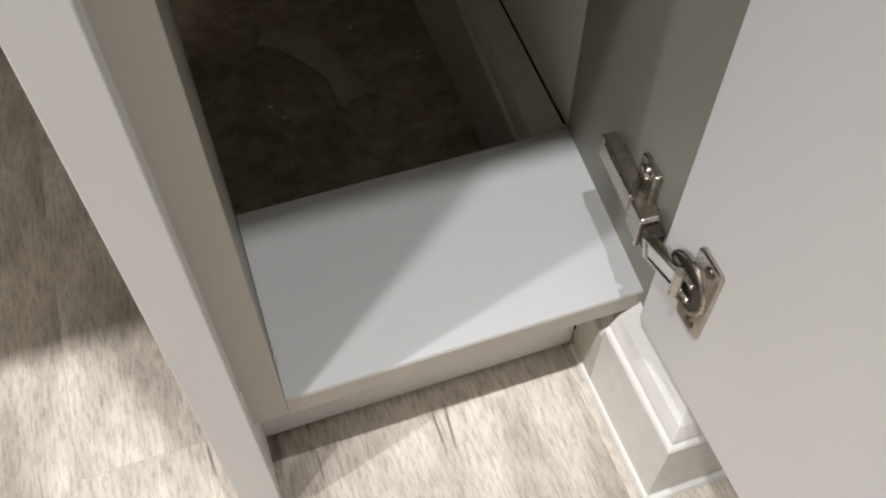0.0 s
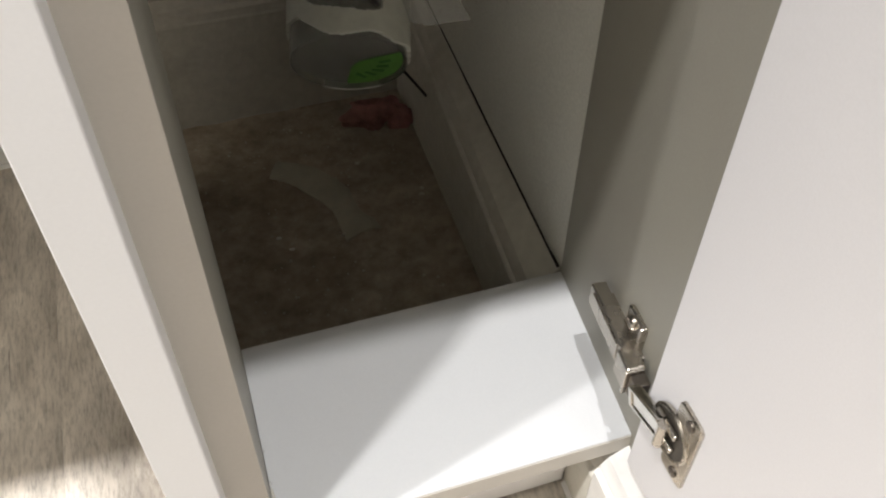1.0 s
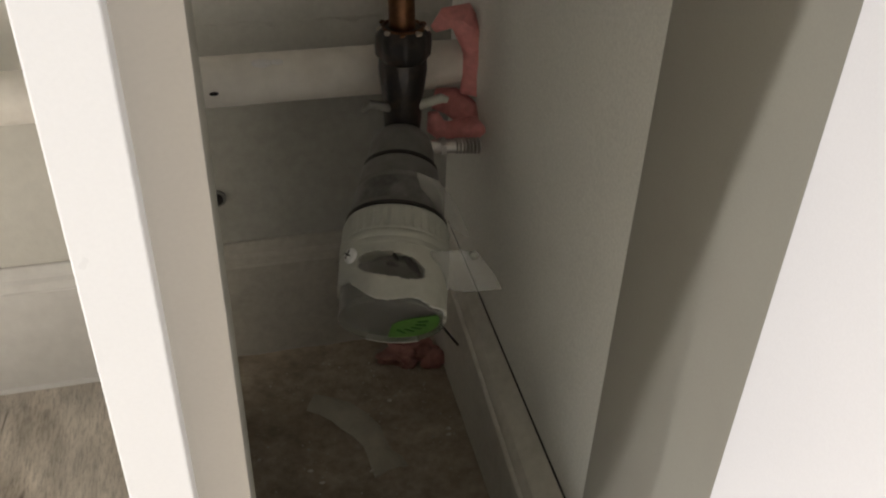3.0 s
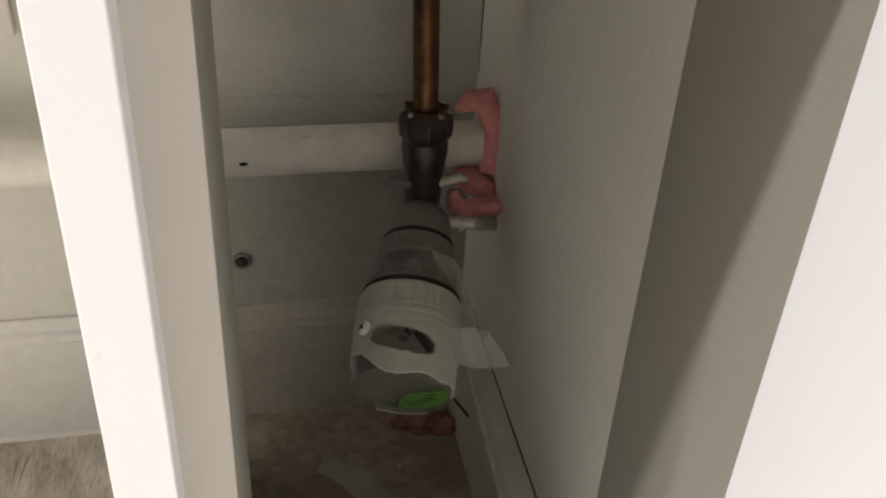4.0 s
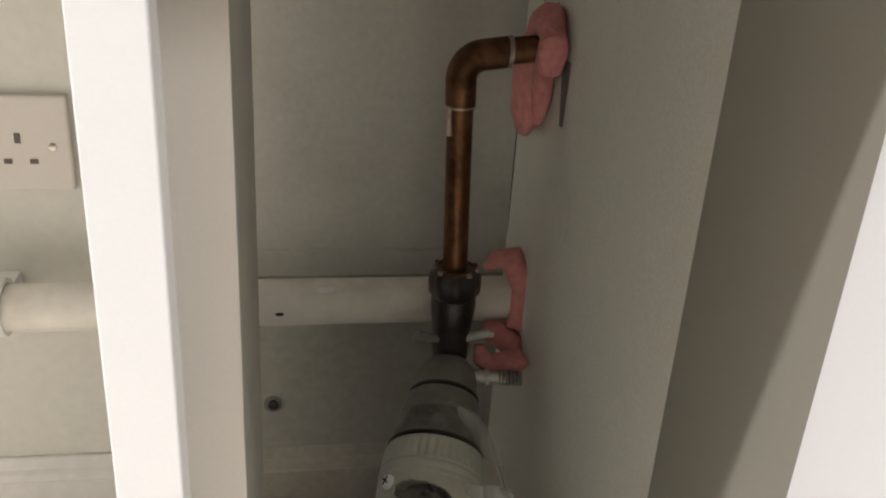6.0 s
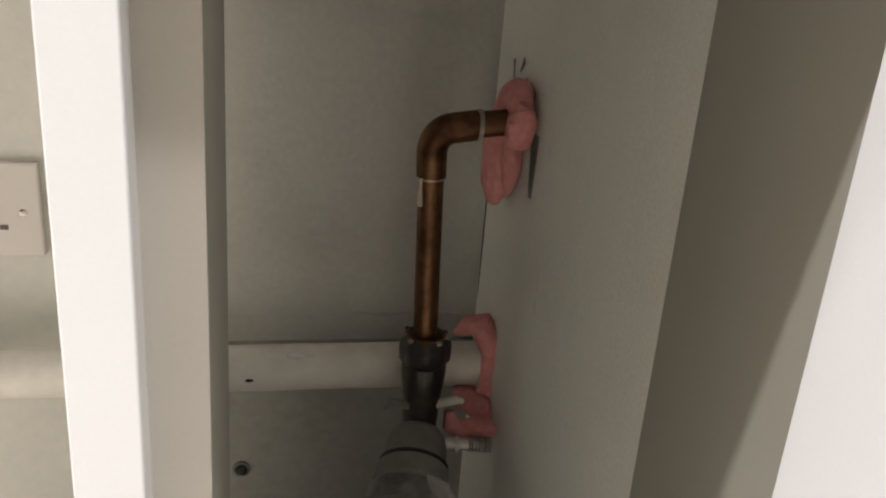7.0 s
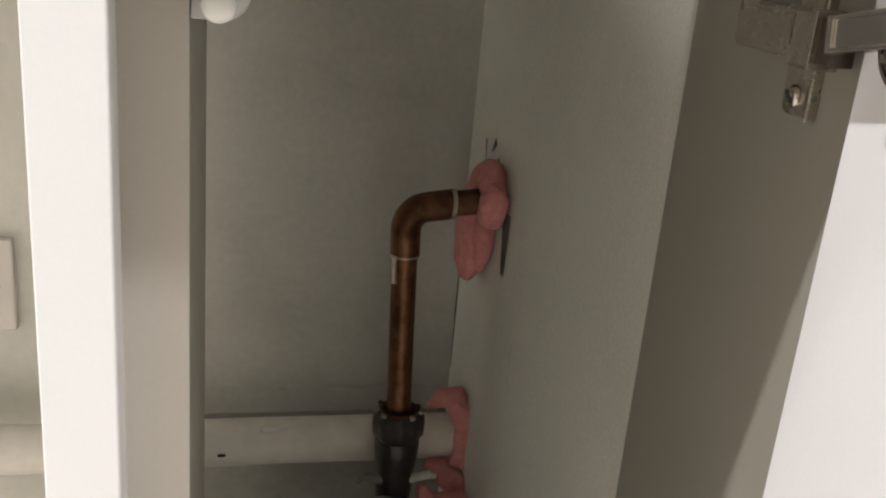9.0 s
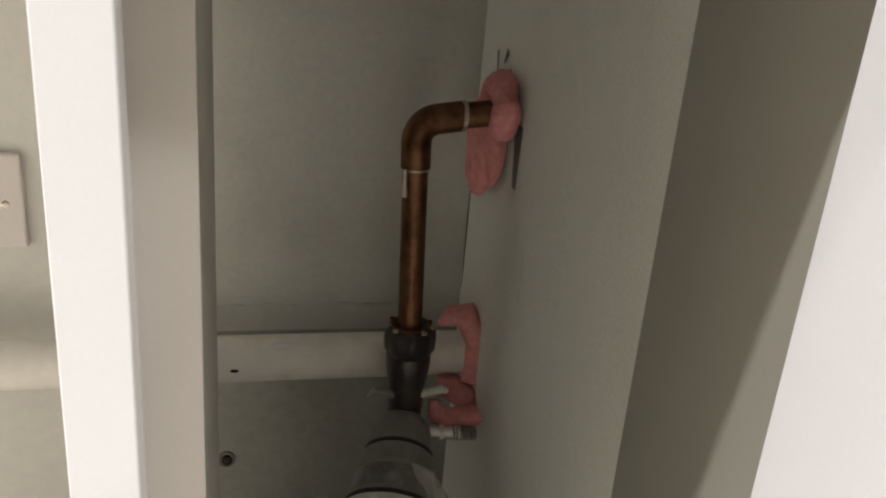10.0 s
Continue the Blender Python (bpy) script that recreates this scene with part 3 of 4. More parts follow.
for i in range(90):
    x = -0.02 + 0.235 * i / 89
    h = 0.3835 + 0.003 * noise.noise(Vector((x * 40, 2, 0))) + 0.014 * (x - 0.05) * 0.3
    o = 0.0022 + 0.0016 * abs(noise.noise(Vector((x * 70, 5, 0))))
    rowv = [rough_edge.verts.new((x, BACK + 0.0004, h + 0.0055)), rough_edge.verts.new((x, BACK - o, h + 0.0015)), rough_edge.verts.new((x, BACK - o * 0.8, h - 0.002)), rough_edge.verts.new((x, BACK + 0.0004, h - 0.005))]
    if prev:
        for k in range(3):
            rough_edge.faces.new((prev[k], rowv[k], rowv[k + 1], prev[k + 1]))
    prev = rowv
bmesh.ops.recalc_face_normals(rough_edge, faces=rough_edge.faces[:])
structure("plaster_crack", join(tube([(-0.012, BACK - 0.0006, 0.385), (-0.006, BACK - 0.0006, 0.389), (-0.003, BACK - 0.0006, 0.394), (0.001, BACK - 0.0006, 0.397)], 0.0008, 6),
                                 tube([(-0.006, BACK - 0.0006, 0.300), (-0.001, BACK - 0.0006, 0.288), (-0.004, BACK - 0.0006, 0.274), (-0.001, BACK - 0.0006, 0.262)], 0.0007, 6)), SKIRT_DIM,
          "fine cracks in the plaster by the waste pipe", "crack")
structure("plaster_ridge", rough_edge, BARE_SKIM, "rough filled plaster ridge above the waste pipe", "plaster")

copper = thing("copper_pipe", "tarnished 22 mm copper pipe bending into the wall", "pipe")
CX, CY = 0.1605, 0.425
lean = Vector((-0.0055, 0.0, 0.16))
bottom = Vector((CX, CY, 0.392))
knee = bottom + lean * 1.205
part("riser", tube([bottom - lean * 0.1, bottom + lean * 0.5, knee], 0.011, 28), COPPER, copper, "", True)
cen = knee + Vector((0.0195, 0, 0))
bend = arc(cen, (-1, 0, 0), (0.0, 0.0, 1), 0.0195, 0, math.pi / 2 * 0.92, 10)
out = bend[-1] + Vector((0.020, -0.002, 0.0035))
part("elbow", tube([knee - lean * 0.14, knee - lean * 0.01, *bend, out], 0.0128, 28), COPPER, copper, "copper elbow with solder rings", True)
far = Vector((0.246, 0.418, out.z + 0.0085))
part("branch", tube([out - Vector((0.004, 0, 0)), (out + far) / 2, far], 0.011, 28), COPPER, copper, "", True)
for a, b in ((knee - lean * 0.150, knee - lean * 0.138), (out - Vector((0.001, 0, 0)), out + Vector((0.0025, 0, 0)))):
    part("solder_ring", tube([a, b], 0.0131, 28, wobble=0.0005), SOLDER, copper, "dull solder ring", True)
part("solder_run", tube([knee + Vector((-0.0095, -0.0085, -0.022)), knee + Vector((-0.0092, -0.0088, -0.034)), knee + Vector((-0.0085, -0.009, -0.046))], 0.0026, 8, wobble=0.001), SOLDER, copper, "", True)

collar = thing("compression_fitting", "blackened compression fitting at the foot of the copper pipe", "pipe fitting")
part("nut", lathe([(0.0118, 0.414), (0.019, 0.414), (0.0222, 0.409, 1), (0.0228, 0.402, 1), (0.0222, 0.392, 1), (0.019, 0.386)], 48, pose(CX, CY, 0, 0, 0, 15), 9, 0.0012), IRON, collar, "", True)
part("body", lathe([(0.020, 0.3865), (0.0205, 0.378), (0.0190, 0.364), (0.0180, 0.356), (0.0165, 0.348), (0.017, 0.338), (0.0160, 0.324), (0.0145, 0.308)], 40, pose(CX, CY, 0)), IRON, collar, "", True)
part("rust_ring", tube(arc((CX, CY, 0.4135), (1, 0, 0), (0, 1, 0), 0.0165, 0, 2 * math.pi, 30), 0.0021, 8, wobble=0.001), COPPER, collar, "rusty ring", True)
for k in range(9):
    a = 2 * math.pi * k / 9 + 0.3
    part("rust_bead", blob((CX + 0.0195 * math.cos(a), CY + 0.0195 * math.sin(a), 0.4135), (0.0026, 0.0026, 0.0018), k, 0.6, 2, 300), SOLDER if k % 3 else COPPER, collar)
for sx, lab in ((-1, "grey lever wing"), (1, "white lever wing")):
    part("wing", tube([(CX + sx * 0.012, CY - 0.006, 0.345), (CX + sx * 0.022, CY - 0.011, 0.350), (CX + sx * 0.031, CY - 0.013, 0.3535), (CX + sx * 0.036, CY - 0.012, 0.351 - 0.004 * (sx < 0))],
                      0.004, 10, radii=[0.0045, 0.004, 0.0042, 0.003]), GREY_PLASTIC if sx < 0 else WHITE_PLASTIC, collar, lab, True)

# ---- plastic housing hanging under the fitting, tilted towards the door ----
N0, N1 = Vector((0.1590, 0.418, 0.3145)), Vector((0.1176, 0.2690, 0.2345))
axis = (N1 - N0).normalized()
L = 0.1858
FR = Matrix.Translation(N0) @ axis.to_track_quat("Z", "Y").to_matrix().to_4x4() @ Matrix.Diagonal((1.075, 1.075, (N1 - N0).length / L, 1.0))
unit = thing("valve_housing", "dusty white and grey plastic valve housing with cut-open end", "valve")
part("neck", lathe([(0.012, -0.004), (0.019, -0.002), (0.0235, 0.004), (0.0262, 0.016), (0.0275, 0.034)], 48, FR), GREY_PLASTIC, unit, "dusty grey neck", True)
part("seal", lathe([(0.0272, 0.0335), (0.0295, 0.0345), (0.0295, 0.0372), (0.0272, 0.0382)], 48, FR), BLACK, unit, "black rubber ring", True)
part("grey_band", lathe([(0.0285, 0.038), (0.0305, 0.040), (0.0325, 0.058), (0.0315, 0.0595), (0.0315, 0.061), (0.0335, 0.0625), (0.0362, 0.091), (0.035, 0.0925)], 56, FR), GREY_PLASTIC, unit, "dusty grey band", True)
part("seal", lathe([(0.0362, 0.0915), (0.0392, 0.0925), (0.0392, 0.0955), (0.0362, 0.0965)], 56, FR), BLACK, unit, "black rubber ring", True)
part("ribbed_nut", lathe([(0.036, 0.096), (0.0392, 0.097), (0.0404, 0.1005), (0.0410, 0.103, 1), (0.0414, 0.117, 1), (0.0414, 0.119), (0.0406, 0.1205), (0.0416, 0.122), (0.0418, 0.1275), (0.0412, 0.1285), (0.0416, 0.1300), (0.0416, 0.134)], 192, FR, 38, -0.0014), WHITE_PLASTIC, unit, "ribbed off-white plastic nut", True)

# front cup: a tube cut open on its upper side
def cup(t0, t1, r0, r1, thick, notch):
    bm = bmesh.new()
    n, rows = 180, 44
    grids = []
    for inner in (0, 1):
        g = []
        for j in range(rows + 1):
            h = t0 + (t1 - t0) * j / rows
            r = r0 + (r1 - r0) * j / rows - thick * inner
            g.append([bm.verts.new(FR @ Vector((r * math.cos(2 * math.pi * i / n), r * math.sin(2 * math.pi * i / n), h))) for i in range(n)])
        grids.append(g)
    def open_at(i, j):
        return notch((i + 0.5) / n * 360, (j + 0.5) / rows)
    for j in range(rows):
        for i in range(n):
            if open_at(i, j):
                continue
            k = (i + 1) % n
            a, b = grids
            bm.faces.new((a[j][i], a[j][k], a[j + 1][k], a[j + 1][i]))
            bm.faces.new((b[j][i], b[j + 1][i], b[j + 1][k], b[j][k]))
            if j == rows - 1 or open_at(i, j + 1):
                bm.faces.new((a[j + 1][i], a[j + 1][k], b[j + 1][k], b[j + 1][i]))
            if j == 0 or open_at(i, j - 1):
                bm.faces.new((a[j][k], a[j][i], b[j][i], b[j][k]))
            if open_at((i + 1) % n, j):
                bm.faces.new((a[j][k], b[j][k], b[j + 1][k], a[j + 1][k]))
            if open_at((i - 1) % n, j):
                bm.faces.new((a[j][i], a[j + 1][i], b[j + 1][i], b[j][i]))
    bmesh.ops.remove_doubles(bm, verts=bm.verts[:], dist=1e-6)
    loose = [v for v in bm.verts if not v.link_faces]
    bmesh.ops.delete(bm, geom=loose, context="VERTS")
    bmesh.ops.recalc_face_normals(bm, faces=bm.faces[:])
    return bm


_s = FR.inverted().to_3x3() @ Vector((1, 0, 0))
UPANG = math.degrees(math.atan2((FR.inverted().to_3x3() @ Vector((0, 0, 1))).y, (FR.inverted().to_3x3() @ Vector((0, 0, 1))).x))

sgn0 = 1 if ((math.degrees(math.atan2(_s.y, _s.x)) - UPANG + 180) % 360 - 180) > 0 else -1


def window(a, h):
    d = (a - UPANG + 180) % 360 - 180
    side = d * sgn0
    lobe = max(0.0, min((-14 - side) / 34.0, 1.0))
    cut = 0.97 - 0.42 * lobe ** 1.4 - 0.07 * max(side + 14, 0) / 85.0 + 0.03 * math.cos(radians(7 * side))
    return abs((side + 1) / 38) ** 2.4 + abs((h - 0.40 - 0.0020 * side) / 0.21) ** 2.2 < 1 or (h > cut and abs(d) < 150)


cupob = part("front_cup", cup(0.133, L, 0.0412, 0.0405, 0.0022, window), WHITE_PLASTIC, unit, "off-white plastic cup with an opening cut in its side", True)
part("clear_sleeve", cup(0.150, L, 0.0388, 0.0383, 0.0012, lambda a, h: False), CLEAR_PLASTIC, unit, "hazy clear plastic sleeve", True)
part("dirt_band", lathe([(0.0338, 0.0635), (0.0345, 0.067), (0.0358, 0.080), (0.0364, 0.087)], 56, FR @ Matrix.Scale(1.002, 4), close=False), GREY_DIRT, unit, "blackened lower band", True)
part("end_pane", lathe([(0.0005, L - 0.004), (0.0360, L - 0.004), (0.0368, L - 0.0055), (0.0360, L - 0.0065), (0.0005, L - 0.0065)][::-1], 56, FR), CLEAR_PLASTIC, unit, "hazy clear end pane", True)
part("inner_core", lathe([(0.037, 0.116), (0.037, 0.131), (0.020, 0.1325), (0.016, 0.140), (0.012, 0.166)], 40, FR), GREY_PLASTIC, unit, "grey inner core", True)


def on_end(bm_points, h, mat, parent, name, label=""):
    bm = bmesh.new()
    vs = [bm.verts.new(FR @ Vector((x, y, h))) for x, y in bm_points]
    vs2 = [bm.verts.new(FR @ Vector((x, y, h + 0.0006))) for x, y in bm_points]
    k = len(vs)
    bm.faces.new(vs2)
    bm.faces.new(vs[::-1])
    for i in range(k):
        bm.faces.new((vs[i], vs[(i + 1) % k], vs2[(i + 1) % k], vs2[i]))
    bmesh.ops.recalc_face_normals(bm, faces=bm.faces[:])
    return part(name, bm, mat, parent, label)


UPD = radians(UPANG)
SIDE = FR.inverted().to_3x3() @ Vector((1, 0, 0))
SA = math.degrees(math.atan2(SIDE.y, SIDE.x))
sgn = 1 if ((SA - UPANG + 180) % 360 - 180) > 0 else -1


def polar(r, d):
    """A spot on the end face: d degrees from its top towards +x."""
    a = radians(UPANG + sgn * d)
    return (r * math.cos(a), r * math.sin(a))


lab = on_end([polar(0.0355, d) for d in range(74, 190, 8)] + [polar(0.012, 178), polar(0.007, 120), polar(0.016, 84)], L - 0.0036, GREEN, unit, "label", "bright green label")
for i in range(5):
    d = 92 + 17 * i
    a, b = polar(0.0275, d), polar(0.020, d + 9)
    ux, uy = b[0] - a[0], b[1] - a[1]
    ln = math.hypot(ux, uy)
    nx, ny = -uy / ln * 0.0013, ux / ln * 0.0013
    on_end([(a[0] - nx, a[1] - ny), (b[0] - nx, b[1] - ny), (b[0] + nx, b[1] + ny), (a[0] + nx, a[1] + ny)], L - 0.0029, DARK_GREEN, lab, "print_bar")


def on_cup(h, d, out=0.0):
    r = 0.0414 + out
    x, y = polar(r, d)
    return FR @ Vector((x, y, h))


# screw boss, wires and torn clear tabs
sc = on_cup(0.142, -46, 0.0005)
nrm = (sc - (FR @ Vector((0, 0, 0.142)))).normalized()
boss = Matrix.Translation(sc) @ nrm.to_track_quat("Z", "Y").to_matrix().to_4x4()
part("screw", lathe([(0.0062, -0.003), (0.0062, 0.0012), (0.005, 0.0026), (0.003, 0.0032), (0.0005, 0.0033)], 24, boss), PEG_WHITE, unit, "pale cross-head screw", True)
for r in (20, 110):
    part("screw_slot", boxed(-0.0038, 0.0038, -0.0006, 0.0006, 0.0028, 0.0038, m=boss @ pose(0, 0, 0, 0, 0, r)), GAP, unit)
for d0, d1, h0, h1, w in ((14, 33, 0.1430, 0.1590, 0.0034), (2, 8, 0.1420, 0.1500, 0.0016), (-6, 8, 0.1520, 0.1540, 0.0022)):
    a, b = on_cup(h0, d0, -0.0045), on_cup(h1, d1, -0.0045)
    part("wire", tube([a, a.lerp(b, 0.3) + nrm * 0.0012, a.lerp(b, 0.65) + nrm * 0.0014, b], w, 10, radii=[w * 0.5, w, w, w * 0.6]), BLACK, unit, "black wire", True)


def flap(points, thick, mat, parent, name, label):
    """A thin bent scrap of plastic through a row of (left, right) edge points."""
    bm = bmesh.new()
    rows = []
    for a, b in points:
        a, b = Vector(a), Vector(b)
        rows.append([bm.verts.new(a.lerp(b, k / 4) + Vector((0, -0.0011 * math.sin(1.7 * k + 1.3 * len(rows)), 0))) for k in range(5)])
    for p, q in zip(rows, rows[1:]):
        for k in range(4):
            bm.faces.new((p[k], p[k + 1], q[k + 1], q[k]))
    bmesh.ops.recalc_face_normals(bm, faces=bm.faces[:])
    bmesh.ops.solidify(bm, geom=bm.faces[:], thickness=thick)
    return part(name, bm, mat, parent, label)


flap([((0.1518, 0.2840, 0.2875), (0.1578, 0.2820, 0.2685)), ((0.1636, 0.2809, 0.2885), (0.1636, 0.2778, 0.2552)), ((0.1774, 0.2778, 0.2898), (0.1789, 0.2737, 0.2515)),
      ((0.1886, 0.2758, 0.2855), (0.1945, 0.2706, 0.2525)), ((0.2007, 0.2717, 0.2674), (0.2080, 0.2686, 0.2534))], 0.0012, TAB_PLASTIC, unit, "tab", "torn clear plastic tab")
flap([((0.1533, 0.3400, 0.3259), (0.1595, 0.3360, 0.3014)), ((0.1701, 0.3339, 0.3203), (0.1696, 0.3279, 0.2923)), ((0.1828, 0.3279, 0.3015), (0.1783, 0.3218, 0.2822)), ((0.1941, 0.3218, 0.2736), (0.1919, 0.3198, 0.2716))],
     0.0012, TAB_PLASTIC, unit, "tab", "torn clear plastic tab")
part("tab_rivet", lathe([(0.0035, 0), (0.0035, 0.002), (0.002, 0.003), (0.0004, 0.0031)], 16, pose(0.1832, 0.2716, 0.2880, 70, 0, 0)), CLEAR_PLASTIC, unit, "", True)
tie = thing("cable_tie", "thin black cable tie end under the valve housing", "cable tie")
part("tail", tube([(0.150, 0.345, 0.21), (0.168, 0.355, 0.172), (0.186, 0.362, 0.143), (0.204, 0.366, 0.113)], 0.0013, 8), BLACK, tie)

tail = thing("threaded_outlet", "grey threaded metal outlet stub beside the valve", "pipe fitting")
part("stub", tube([(0.172, 0.412, 0.309), (0.190, 0.409, 0.309), (0.212, 0.4055, 0.309)], 0.0062, 20), ZINC, tail, "", True)
for i in range(7):
    x = 0.205 + 0.0032 * i
    part("thread", lathe([(0.0058, -0.0014), (0.0074, -0.0003), (0.0074, 0.0003), (0.0058, 0.0014)], 24, pose(x, 0.4065 - 0.16 * (x - 0.205), 0.309, 0, 90, 0)), ZINC, tail, "", True)
part("washer", lathe([(0.006, -0.002), (0.0085, -0.002), (0.0085, 0.002), (0.006, 0.002)], 6, pose(0.193, 0.4085, 0.309, 0, 90, 0)), ZINC, tail)

# ---- pink foam ----
foam = thing("expanding_foam", "pink expanding foam squeezed round the waste pipe end", "foam")
part("lump", tube([(0.197, 0.468, 0.394), (0.208, 0.463, 0.404), (0.220, 0.461, 0.404), (0.229, 0.460, 0.392), (0.2325, 0.459, 0.372), (0.233, 0.458, 0.352), (0.232, 0.457, 0.335)], 0.009, 14, wobble=0.0035,
                  radii=[0.005, 0.0105, 0.0125, 0.0125, 0.0105, 0.0095, 0.011]), FOAM, foam, "", True)
part("lump", tube([(0.200, 0.468, 0.327), (0.214, 0.462, 0.325), (0.227, 0.452, 0.318), (0.232, 0.444, 0.303)], 0.012, 14, wobble=0.0035, radii=[0.008, 0.013, 0.013, 0.011]), FOAM, foam, "", True)
part("lump", tube([(0.188, 0.4265, 0.334), (0.1905, 0.424, 0.322), (0.200, 0.4225, 0.314), (0.213, 0.4225, 0.314), (0.226, 0.4225, 0.316), (0.231, 0.423, 0.318)], 0.009, 14, wobble=0.0028,
                  radii=[0.0045, 0.0085, 0.0108, 0.0112, 0.0115, 0.009]), FOAM, foam, "hooked pink foam bead", True)
foam2 = thing("expanding_foam", "pink expanding foam round the copper pipe in the wall", "foam")
part("lump", tube(arc((0.2215, 0.4215, out.z + 0.009), (0, 1, 0), (0, 0, 1), 0.0185, -0.9, 2 * math.pi - 2.0, 18), 0.0085, 14, wobble=0.0042, radii=[0.009] + [0.0125] * 17 + [0.009]), FOAM, foam2, "", True)
part("lump", blob((0.2200, 0.4595, 0.571), (0.0125, 0.024, 0.046), 5, 0.22, 4, 26), FOAM, foam2, "drooping pink foam tongue", True)
part("lump", blob((0.2255, 0.436, 0.582), (0.008, 0.014, 0.036), 8, 0.22, 4, 26), FOAM, foam2, "", True)
foam3 = thing("expanding_foam", "dusty pink foam heap on the concrete under the housing", "foam")
part("lump", join(blob((0.180, 0.478, 0.012), (0.034, 0.018, 0.014), 2, 0.5, 4, 50), blob((0.206, 0.462, 0.010), (0.014, 0.014, 0.012), 6, 0.5, 3, 50)), FOAM_DIRTY, foam3, "", True)

# ---- marks and scraps ----
bolt = thing("wall_plug", "old dark screw in a grey plug in the back wall", "screw")
part("plug", lathe([(0.0092, 0.0), (0.0092, 0.003), (0.0066, 0.0035), (0.005, 0.001), (0.0005, 0.0008)], 20, pose(-0.006, BACK - 0.0022, 0.2060, 90, 0, 0)), GREY_PLASTIC, bolt, "", True)
part("screw_head", lathe([(0.0052, 0.0), (0.0052, 0.005), (0.0035, 0.0065), (0.0004, 0.0068)], 18, pose(-0.005, BACK - 0.0022, 0.2055, 90, 0, 0)), GAP, bolt, "", True)

tape = thing("torn_tape", "crumpled dusty strip of torn tape on the concrete", "debris")
strip = []
for (cx, cy), w, hz in (((0.064, 0.4285), 0.0125, 0.006), ((0.078, 0.421), 0.014, 0.010), ((0.092, 0.4085), 0.0155, 0.013), ((0.104, 0.392), 0.017, 0.011), ((0.115, 0.374), 0.0155, 0.009),
                        ((0.119, 0.357), 0.012, 0.012), ((0.121, 0.342), 0.0125, 0.014), ((0.126, 0.329), 0.017, 0.009), ((0.1285, 0.318), 0.018, 0.0065)):
    t = Vector((cx, cy, 0))
    strip.append((t, w, hz))
sb = bmesh.new()
rows = []
for i, (c, w, hz) in enumerate(strip):
    d = (strip[min(i + 1, len(strip) - 1)][0] - strip[max(i - 1, 0)][0]).normalized()
    nrm2 = Vector((d.y, -d.x, 0))
    rows.append([sb.verts.new(c + nrm2 * (w * (k / 4 - 1) ) * 1.0 + Vector((0.0006 * noise.noise(Vector((i, k, 0))), 0, 0.0062 + hz * 0.35 * math.sin(math.pi * k / 8) + 0.0024 * noise.noise(Vector((i * 0.7, k * 0.7, 4)))))) for k in range(9)])
for p_, q_ in zip(rows, rows[1:]):
    for k in range(8):
        sb.faces.new((p_[k], p_[k + 1], q_[k + 1], q_[k]))
bmesh.ops.recalc_face_normals(sb, faces=sb.faces[:])
bmesh.ops.solidify(sb, geom=sb.faces[:], thickness=0.0012)
part("strip", sb, PAPER, tape, "", True)

rnd = random.Random(4)
spots = [(0.197, 0.360), (0.146, 0.413), (0.061, 0.318), (0.052, 0.335), (0.110, 0.322), (0.195, 0.352)]
for i, (cx, cy) in enumerate(spots):
    c = thing("plaster_crumb", "small pale plaster crumb lying on the concrete", "debris", "crumbs on the concrete", (cx, cy, 0.0062))
    part("crumb", blob((0, 0, 0), (0.0022 + 0.001 * rnd.random(), 0.0016, 0.0012), i, 0.5, 2, 300), CHIP, c)
grit = bmesh.new()
for i in range(420):
    x, y = rnd.uniform(-0.02, 0.205), rnd.uniform(0.15, 0.49)
    s_ = 0.0004 + 0.0011 * rnd.random() ** 3
    r_ = bmesh.ops.create_icosphere(grit, subdivisions=1, radius=s_, matrix=Matrix.Translation((x, y, 0.0052 + s_ * 0.4)))
tagged(link_mesh("grit", grit, PAPER), "fine grit and dust scattered over the concrete", "debris", kind="stuff")

# dark joint in the right corner and scuffs on the wall board
structure("corner_joint", tube([(0.2325, BACK - 0.004, 0.405), (0.2318, BACK - 0.0045, 0.47), (0.2322, BACK - 0.004, 0.53), (0.2322, BACK - 0.004, 0.60)], 0.0012, 6), GAP, "thin dark crack in the wall corner", "crack")


def wall_x(y):
    return 0.2425 - 0.011 * (y - 0.146) / (BACK - 0.146)


def scuff(y0, z0, y1, z1, w, mat=GAP):
    """A thin scratch on the wall board."""
    d = Vector((0, y1 - y0, z1 - z0)).normalized()
    s = Vector((0, -d.z, d.y)) * w / 2
    bm = bmesh.new()
    pts = [Vector((wall_x(y0) - 0.0004, y0, z0)), Vector((wall_x(y1) - 0.0004, y1, z1))]
    vs = [bm.verts.new(pts[0] - s), bm.verts.new(pts[0] + s), bm.verts.new(pts[1] + s * 0.4), bm.verts.new(pts[1] - s * 0.4)]
    f = bm.faces.new(vs)
    bmesh.ops.solidify(bm, geom=[f], thickness=0.0006)
    return bm


structure("scuff_mark", join(scuff(0.358, 0.505, 0.356, 0.470, 0.0016), scuff(0.357, 0.476, 0.355, 0.466, 0.0024), scuff(0.386, 0.515, 0.385, 0.505, 0.0016), scuff(0.47, 0.455, 0.468, 0.461, 0.0022)), SKIRT_DIM,
          "faint grey scuffs on the painted wall board", "scuff")
# Flat strip; the cut's inner shade is put into its darker colour.
structure("cut_slot", join(scuff(0.404, 0.606, 0.401, 0.552, 0.0240)), SHADE_BOARD, "short cut slot in the wall board, its shade a flat darker strip", "slot")
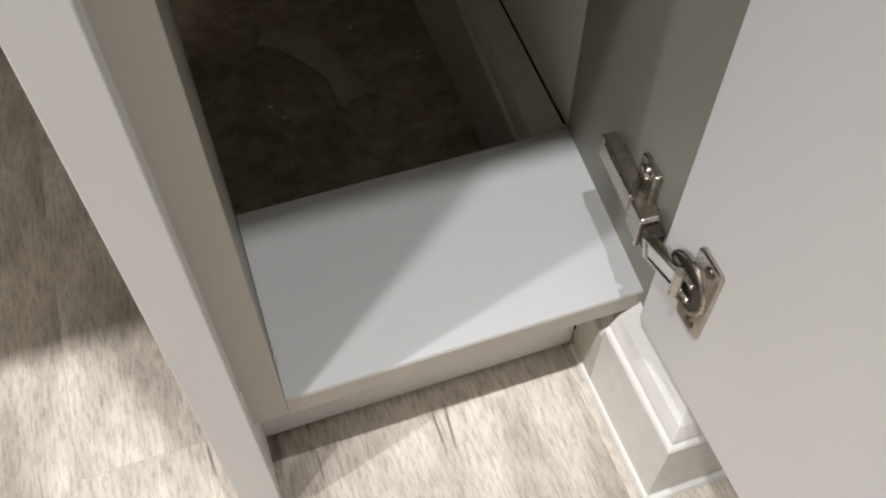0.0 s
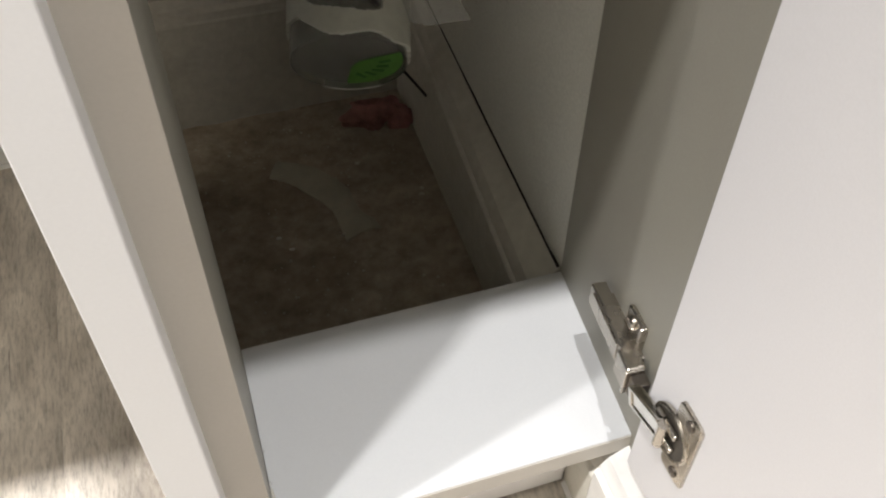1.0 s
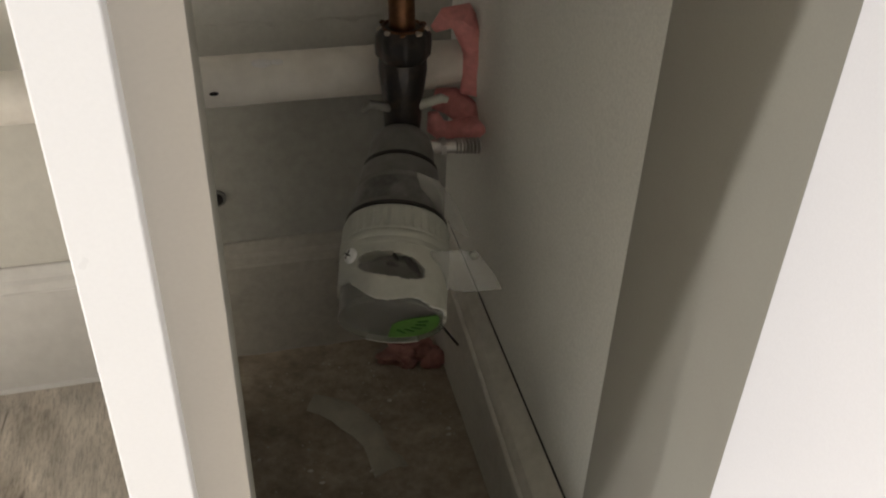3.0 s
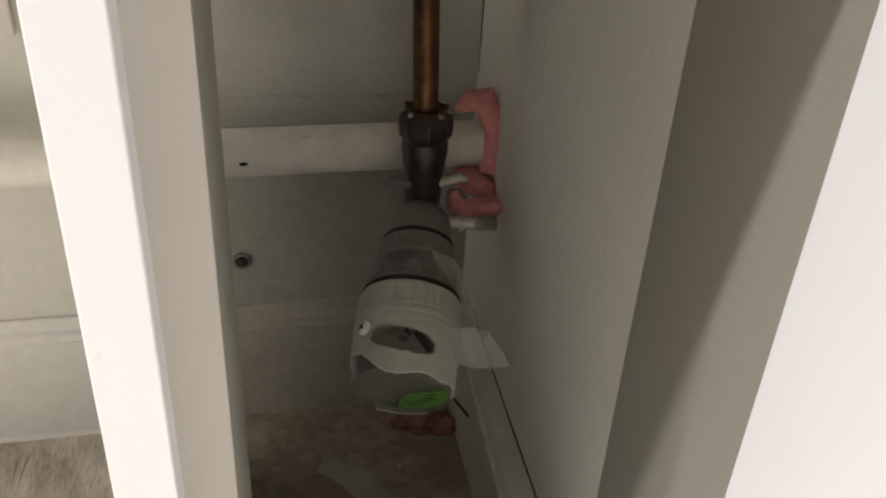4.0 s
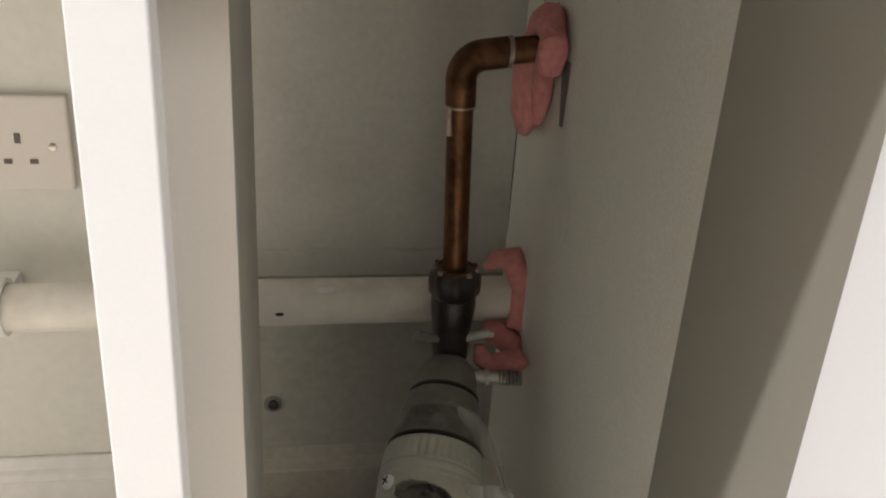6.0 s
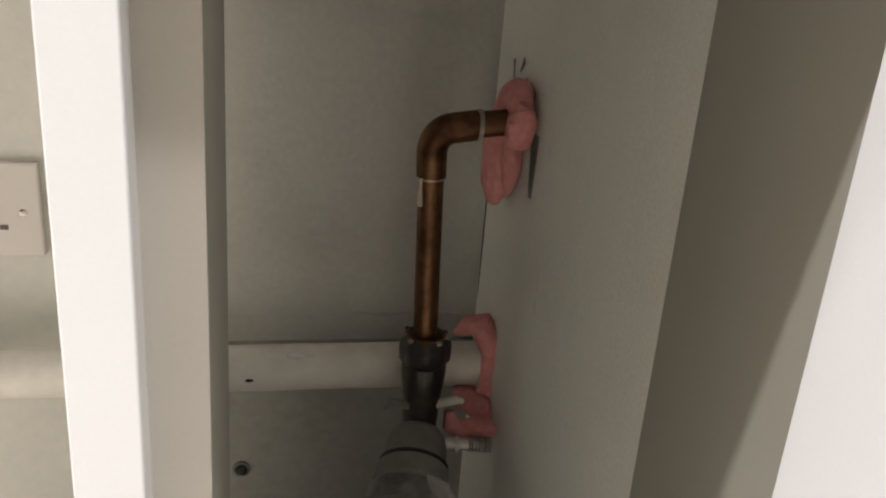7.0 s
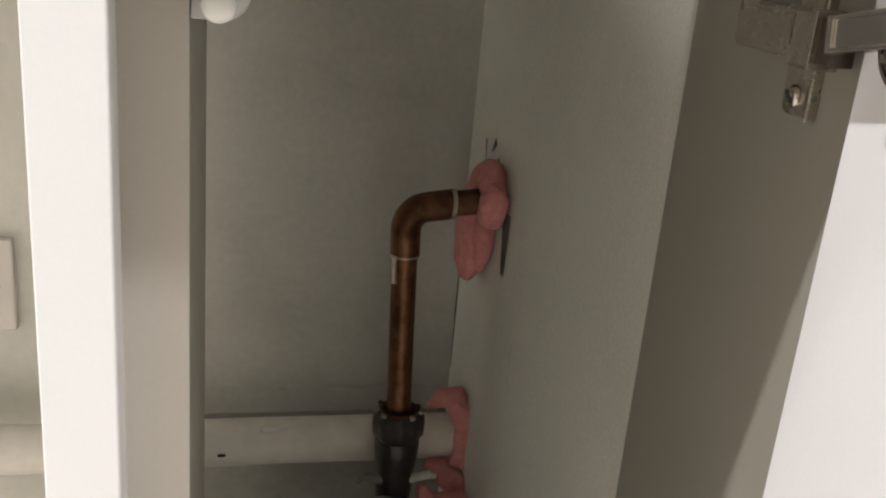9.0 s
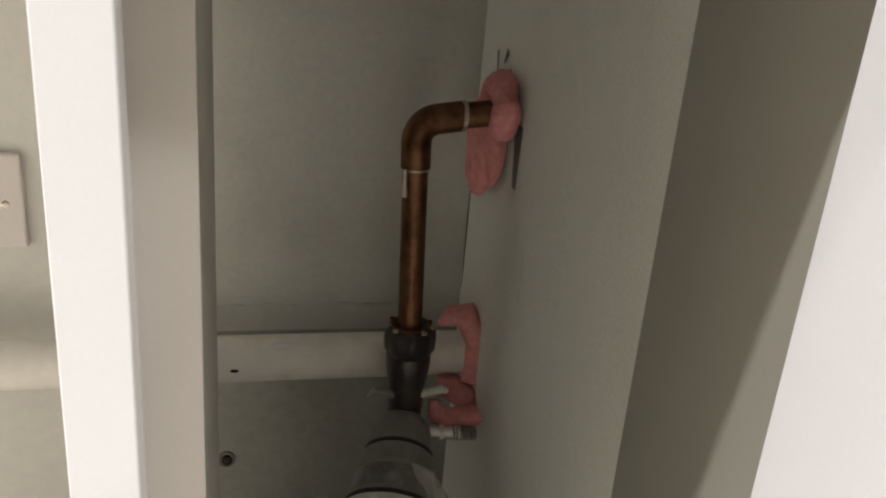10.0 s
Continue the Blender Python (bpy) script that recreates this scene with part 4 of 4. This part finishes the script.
structure("drill_marks", join(scuff(0.482, 0.654, 0.478, 0.634, 0.0060), scuff(0.452, 0.658, 0.462, 0.646, 0.0080), scuff(0.440, 0.644, 0.444, 0.640, 0.0060), scuff(0.425, 0.641, 0.429, 0.636, 0.0060)), GREY_DIRT,
          "dark ragged marks above the foam", "scuff")

# ---- socket ----
sock = thing("wall_socket", "white single three-pin wall socket on the back wall", "socket")
SX1, SZ0 = -0.1785, 0.4490
part("plate", boxed(SX1 - 0.088, SX1, BACK - 0.0095, BACK - 0.0005, SZ0, SZ0 + 0.088, bevel=0.002), SOCKET_WHITE, sock)
part("earth_slot", boxed(SX1 - 0.0470, SX1 - 0.0420, BACK - 0.0102, BACK - 0.0092, SZ0 + 0.0450, SZ0 + 0.0545), SLOT, sock, "dark earth slot")
for dx in (-0.0545, -0.0325):
    part("pin_slot", boxed(SX1 + dx - 0.0035, SX1 + dx + 0.0035, BACK - 0.0102, BACK - 0.0092, SZ0 + 0.026, SZ0 + 0.0305), SLOT, sock, "pin slot")
part("screw", lathe([(0.0036, 0), (0.0036, 0.0006), (0.0026, 0.001), (0.0004, 0.001)], 20, pose(SX1 - 0.0155, BACK - 0.0094, SZ0 + 0.042, 90, 0, 0)), STEEL, sock, "", True)
part("screw", lathe([(0.0036, 0), (0.0036, 0.0006), (0.0026, 0.001), (0.0004, 0.001)], 20, pose(SX1 - 0.0705, BACK - 0.0094, SZ0 + 0.042, 90, 0, 0)), STEEL, sock, "", True)

# ---- downlights ----
# The third rim is unseen and goes with the added fill lamp.
for lx, ly, lw in LAMPS:
    d = thing("downlight", "round recessed ceiling downlight with a white rim", "lamp", "downlights in the ceiling", (lx, ly, 2.4))
    part("rim", lathe([(0.036, -0.001), (0.045, -0.001), (0.046, -0.004), (0.044, -0.007), (0.038, -0.006)], 40, close=False), PEG_WHITE, d, "", True)

# ---- floor boards ----
floor = tagged(new("floor"), "limed oak laminate floor with long boards", "floor", kind="structure")
PW, PL = 0.345, 1.285
mesh_cache = {}


def plank(x0, x1, y0, y1):
    key = (round(x1 - x0, 4), round(y1 - y0, 4))
    if key not in mesh_cache:
        bm = bmesh.new()
        w, l_, b = x1 - x0, y1 - y0, 0.00015
        lo = [bm.verts.new(p) for p in ((0, 0, -0.008), (w, 0, -0.008), (w, l_, -0.008), (0, l_, -0.008))]
        mid = [bm.verts.new(p) for p in ((0, 0, -b), (w, 0, -b), (w, l_, -b), (0, l_, -b))]
        hi = [bm.verts.new(p) for p in ((b, b, 0), (w - b, b, 0), (w - b, l_ - b, 0), (b, l_ - b, 0))]
        bm.faces.new(hi)
        for a, c in ((lo, mid), (mid, hi)):
            for i in range(4):
                bm.faces.new((a[i], a[(i + 1) % 4], c[(i + 1) % 4], c[i]))
        me = bpy.data.meshes.new("board")
        bm.to_mesh(me)
        bm.free()
        me.materials.append(WOOD)
        mesh_cache[key] = me
    ob = new("board", mesh_cache[key])
    ob.location = (x0, y0, 0)
    ob.parent = floor


g = 0.00003
for i in range(-5, 6):
    x0 = -0.1475 + PW * i
    end = BACK - 0.012
    right = 0.2285
    if i == 0:
        start = 0.0443
    else:
        start = 0.0443 - PL * ((i * 0.37) % 1.0)
    limit = end if i <= 0 else 0.046
    ys = [start + PL * k for k in range(-3, 3)]
    for y0 in ys:
        y1 = y0 + PL
        a, b = max(y0, -2.4), min(y1, limit)
        if b - a < 0.01 or x0 < -1.62 or x0 > 1.6:
            continue
        if i == 0 and a >= 0.04:
            plank(x0 + g, -0.0362, a + g, b - g)
        else:
            plank(x0 + g, min(x0 + PW, 1.6) - g, a + g, b - g)
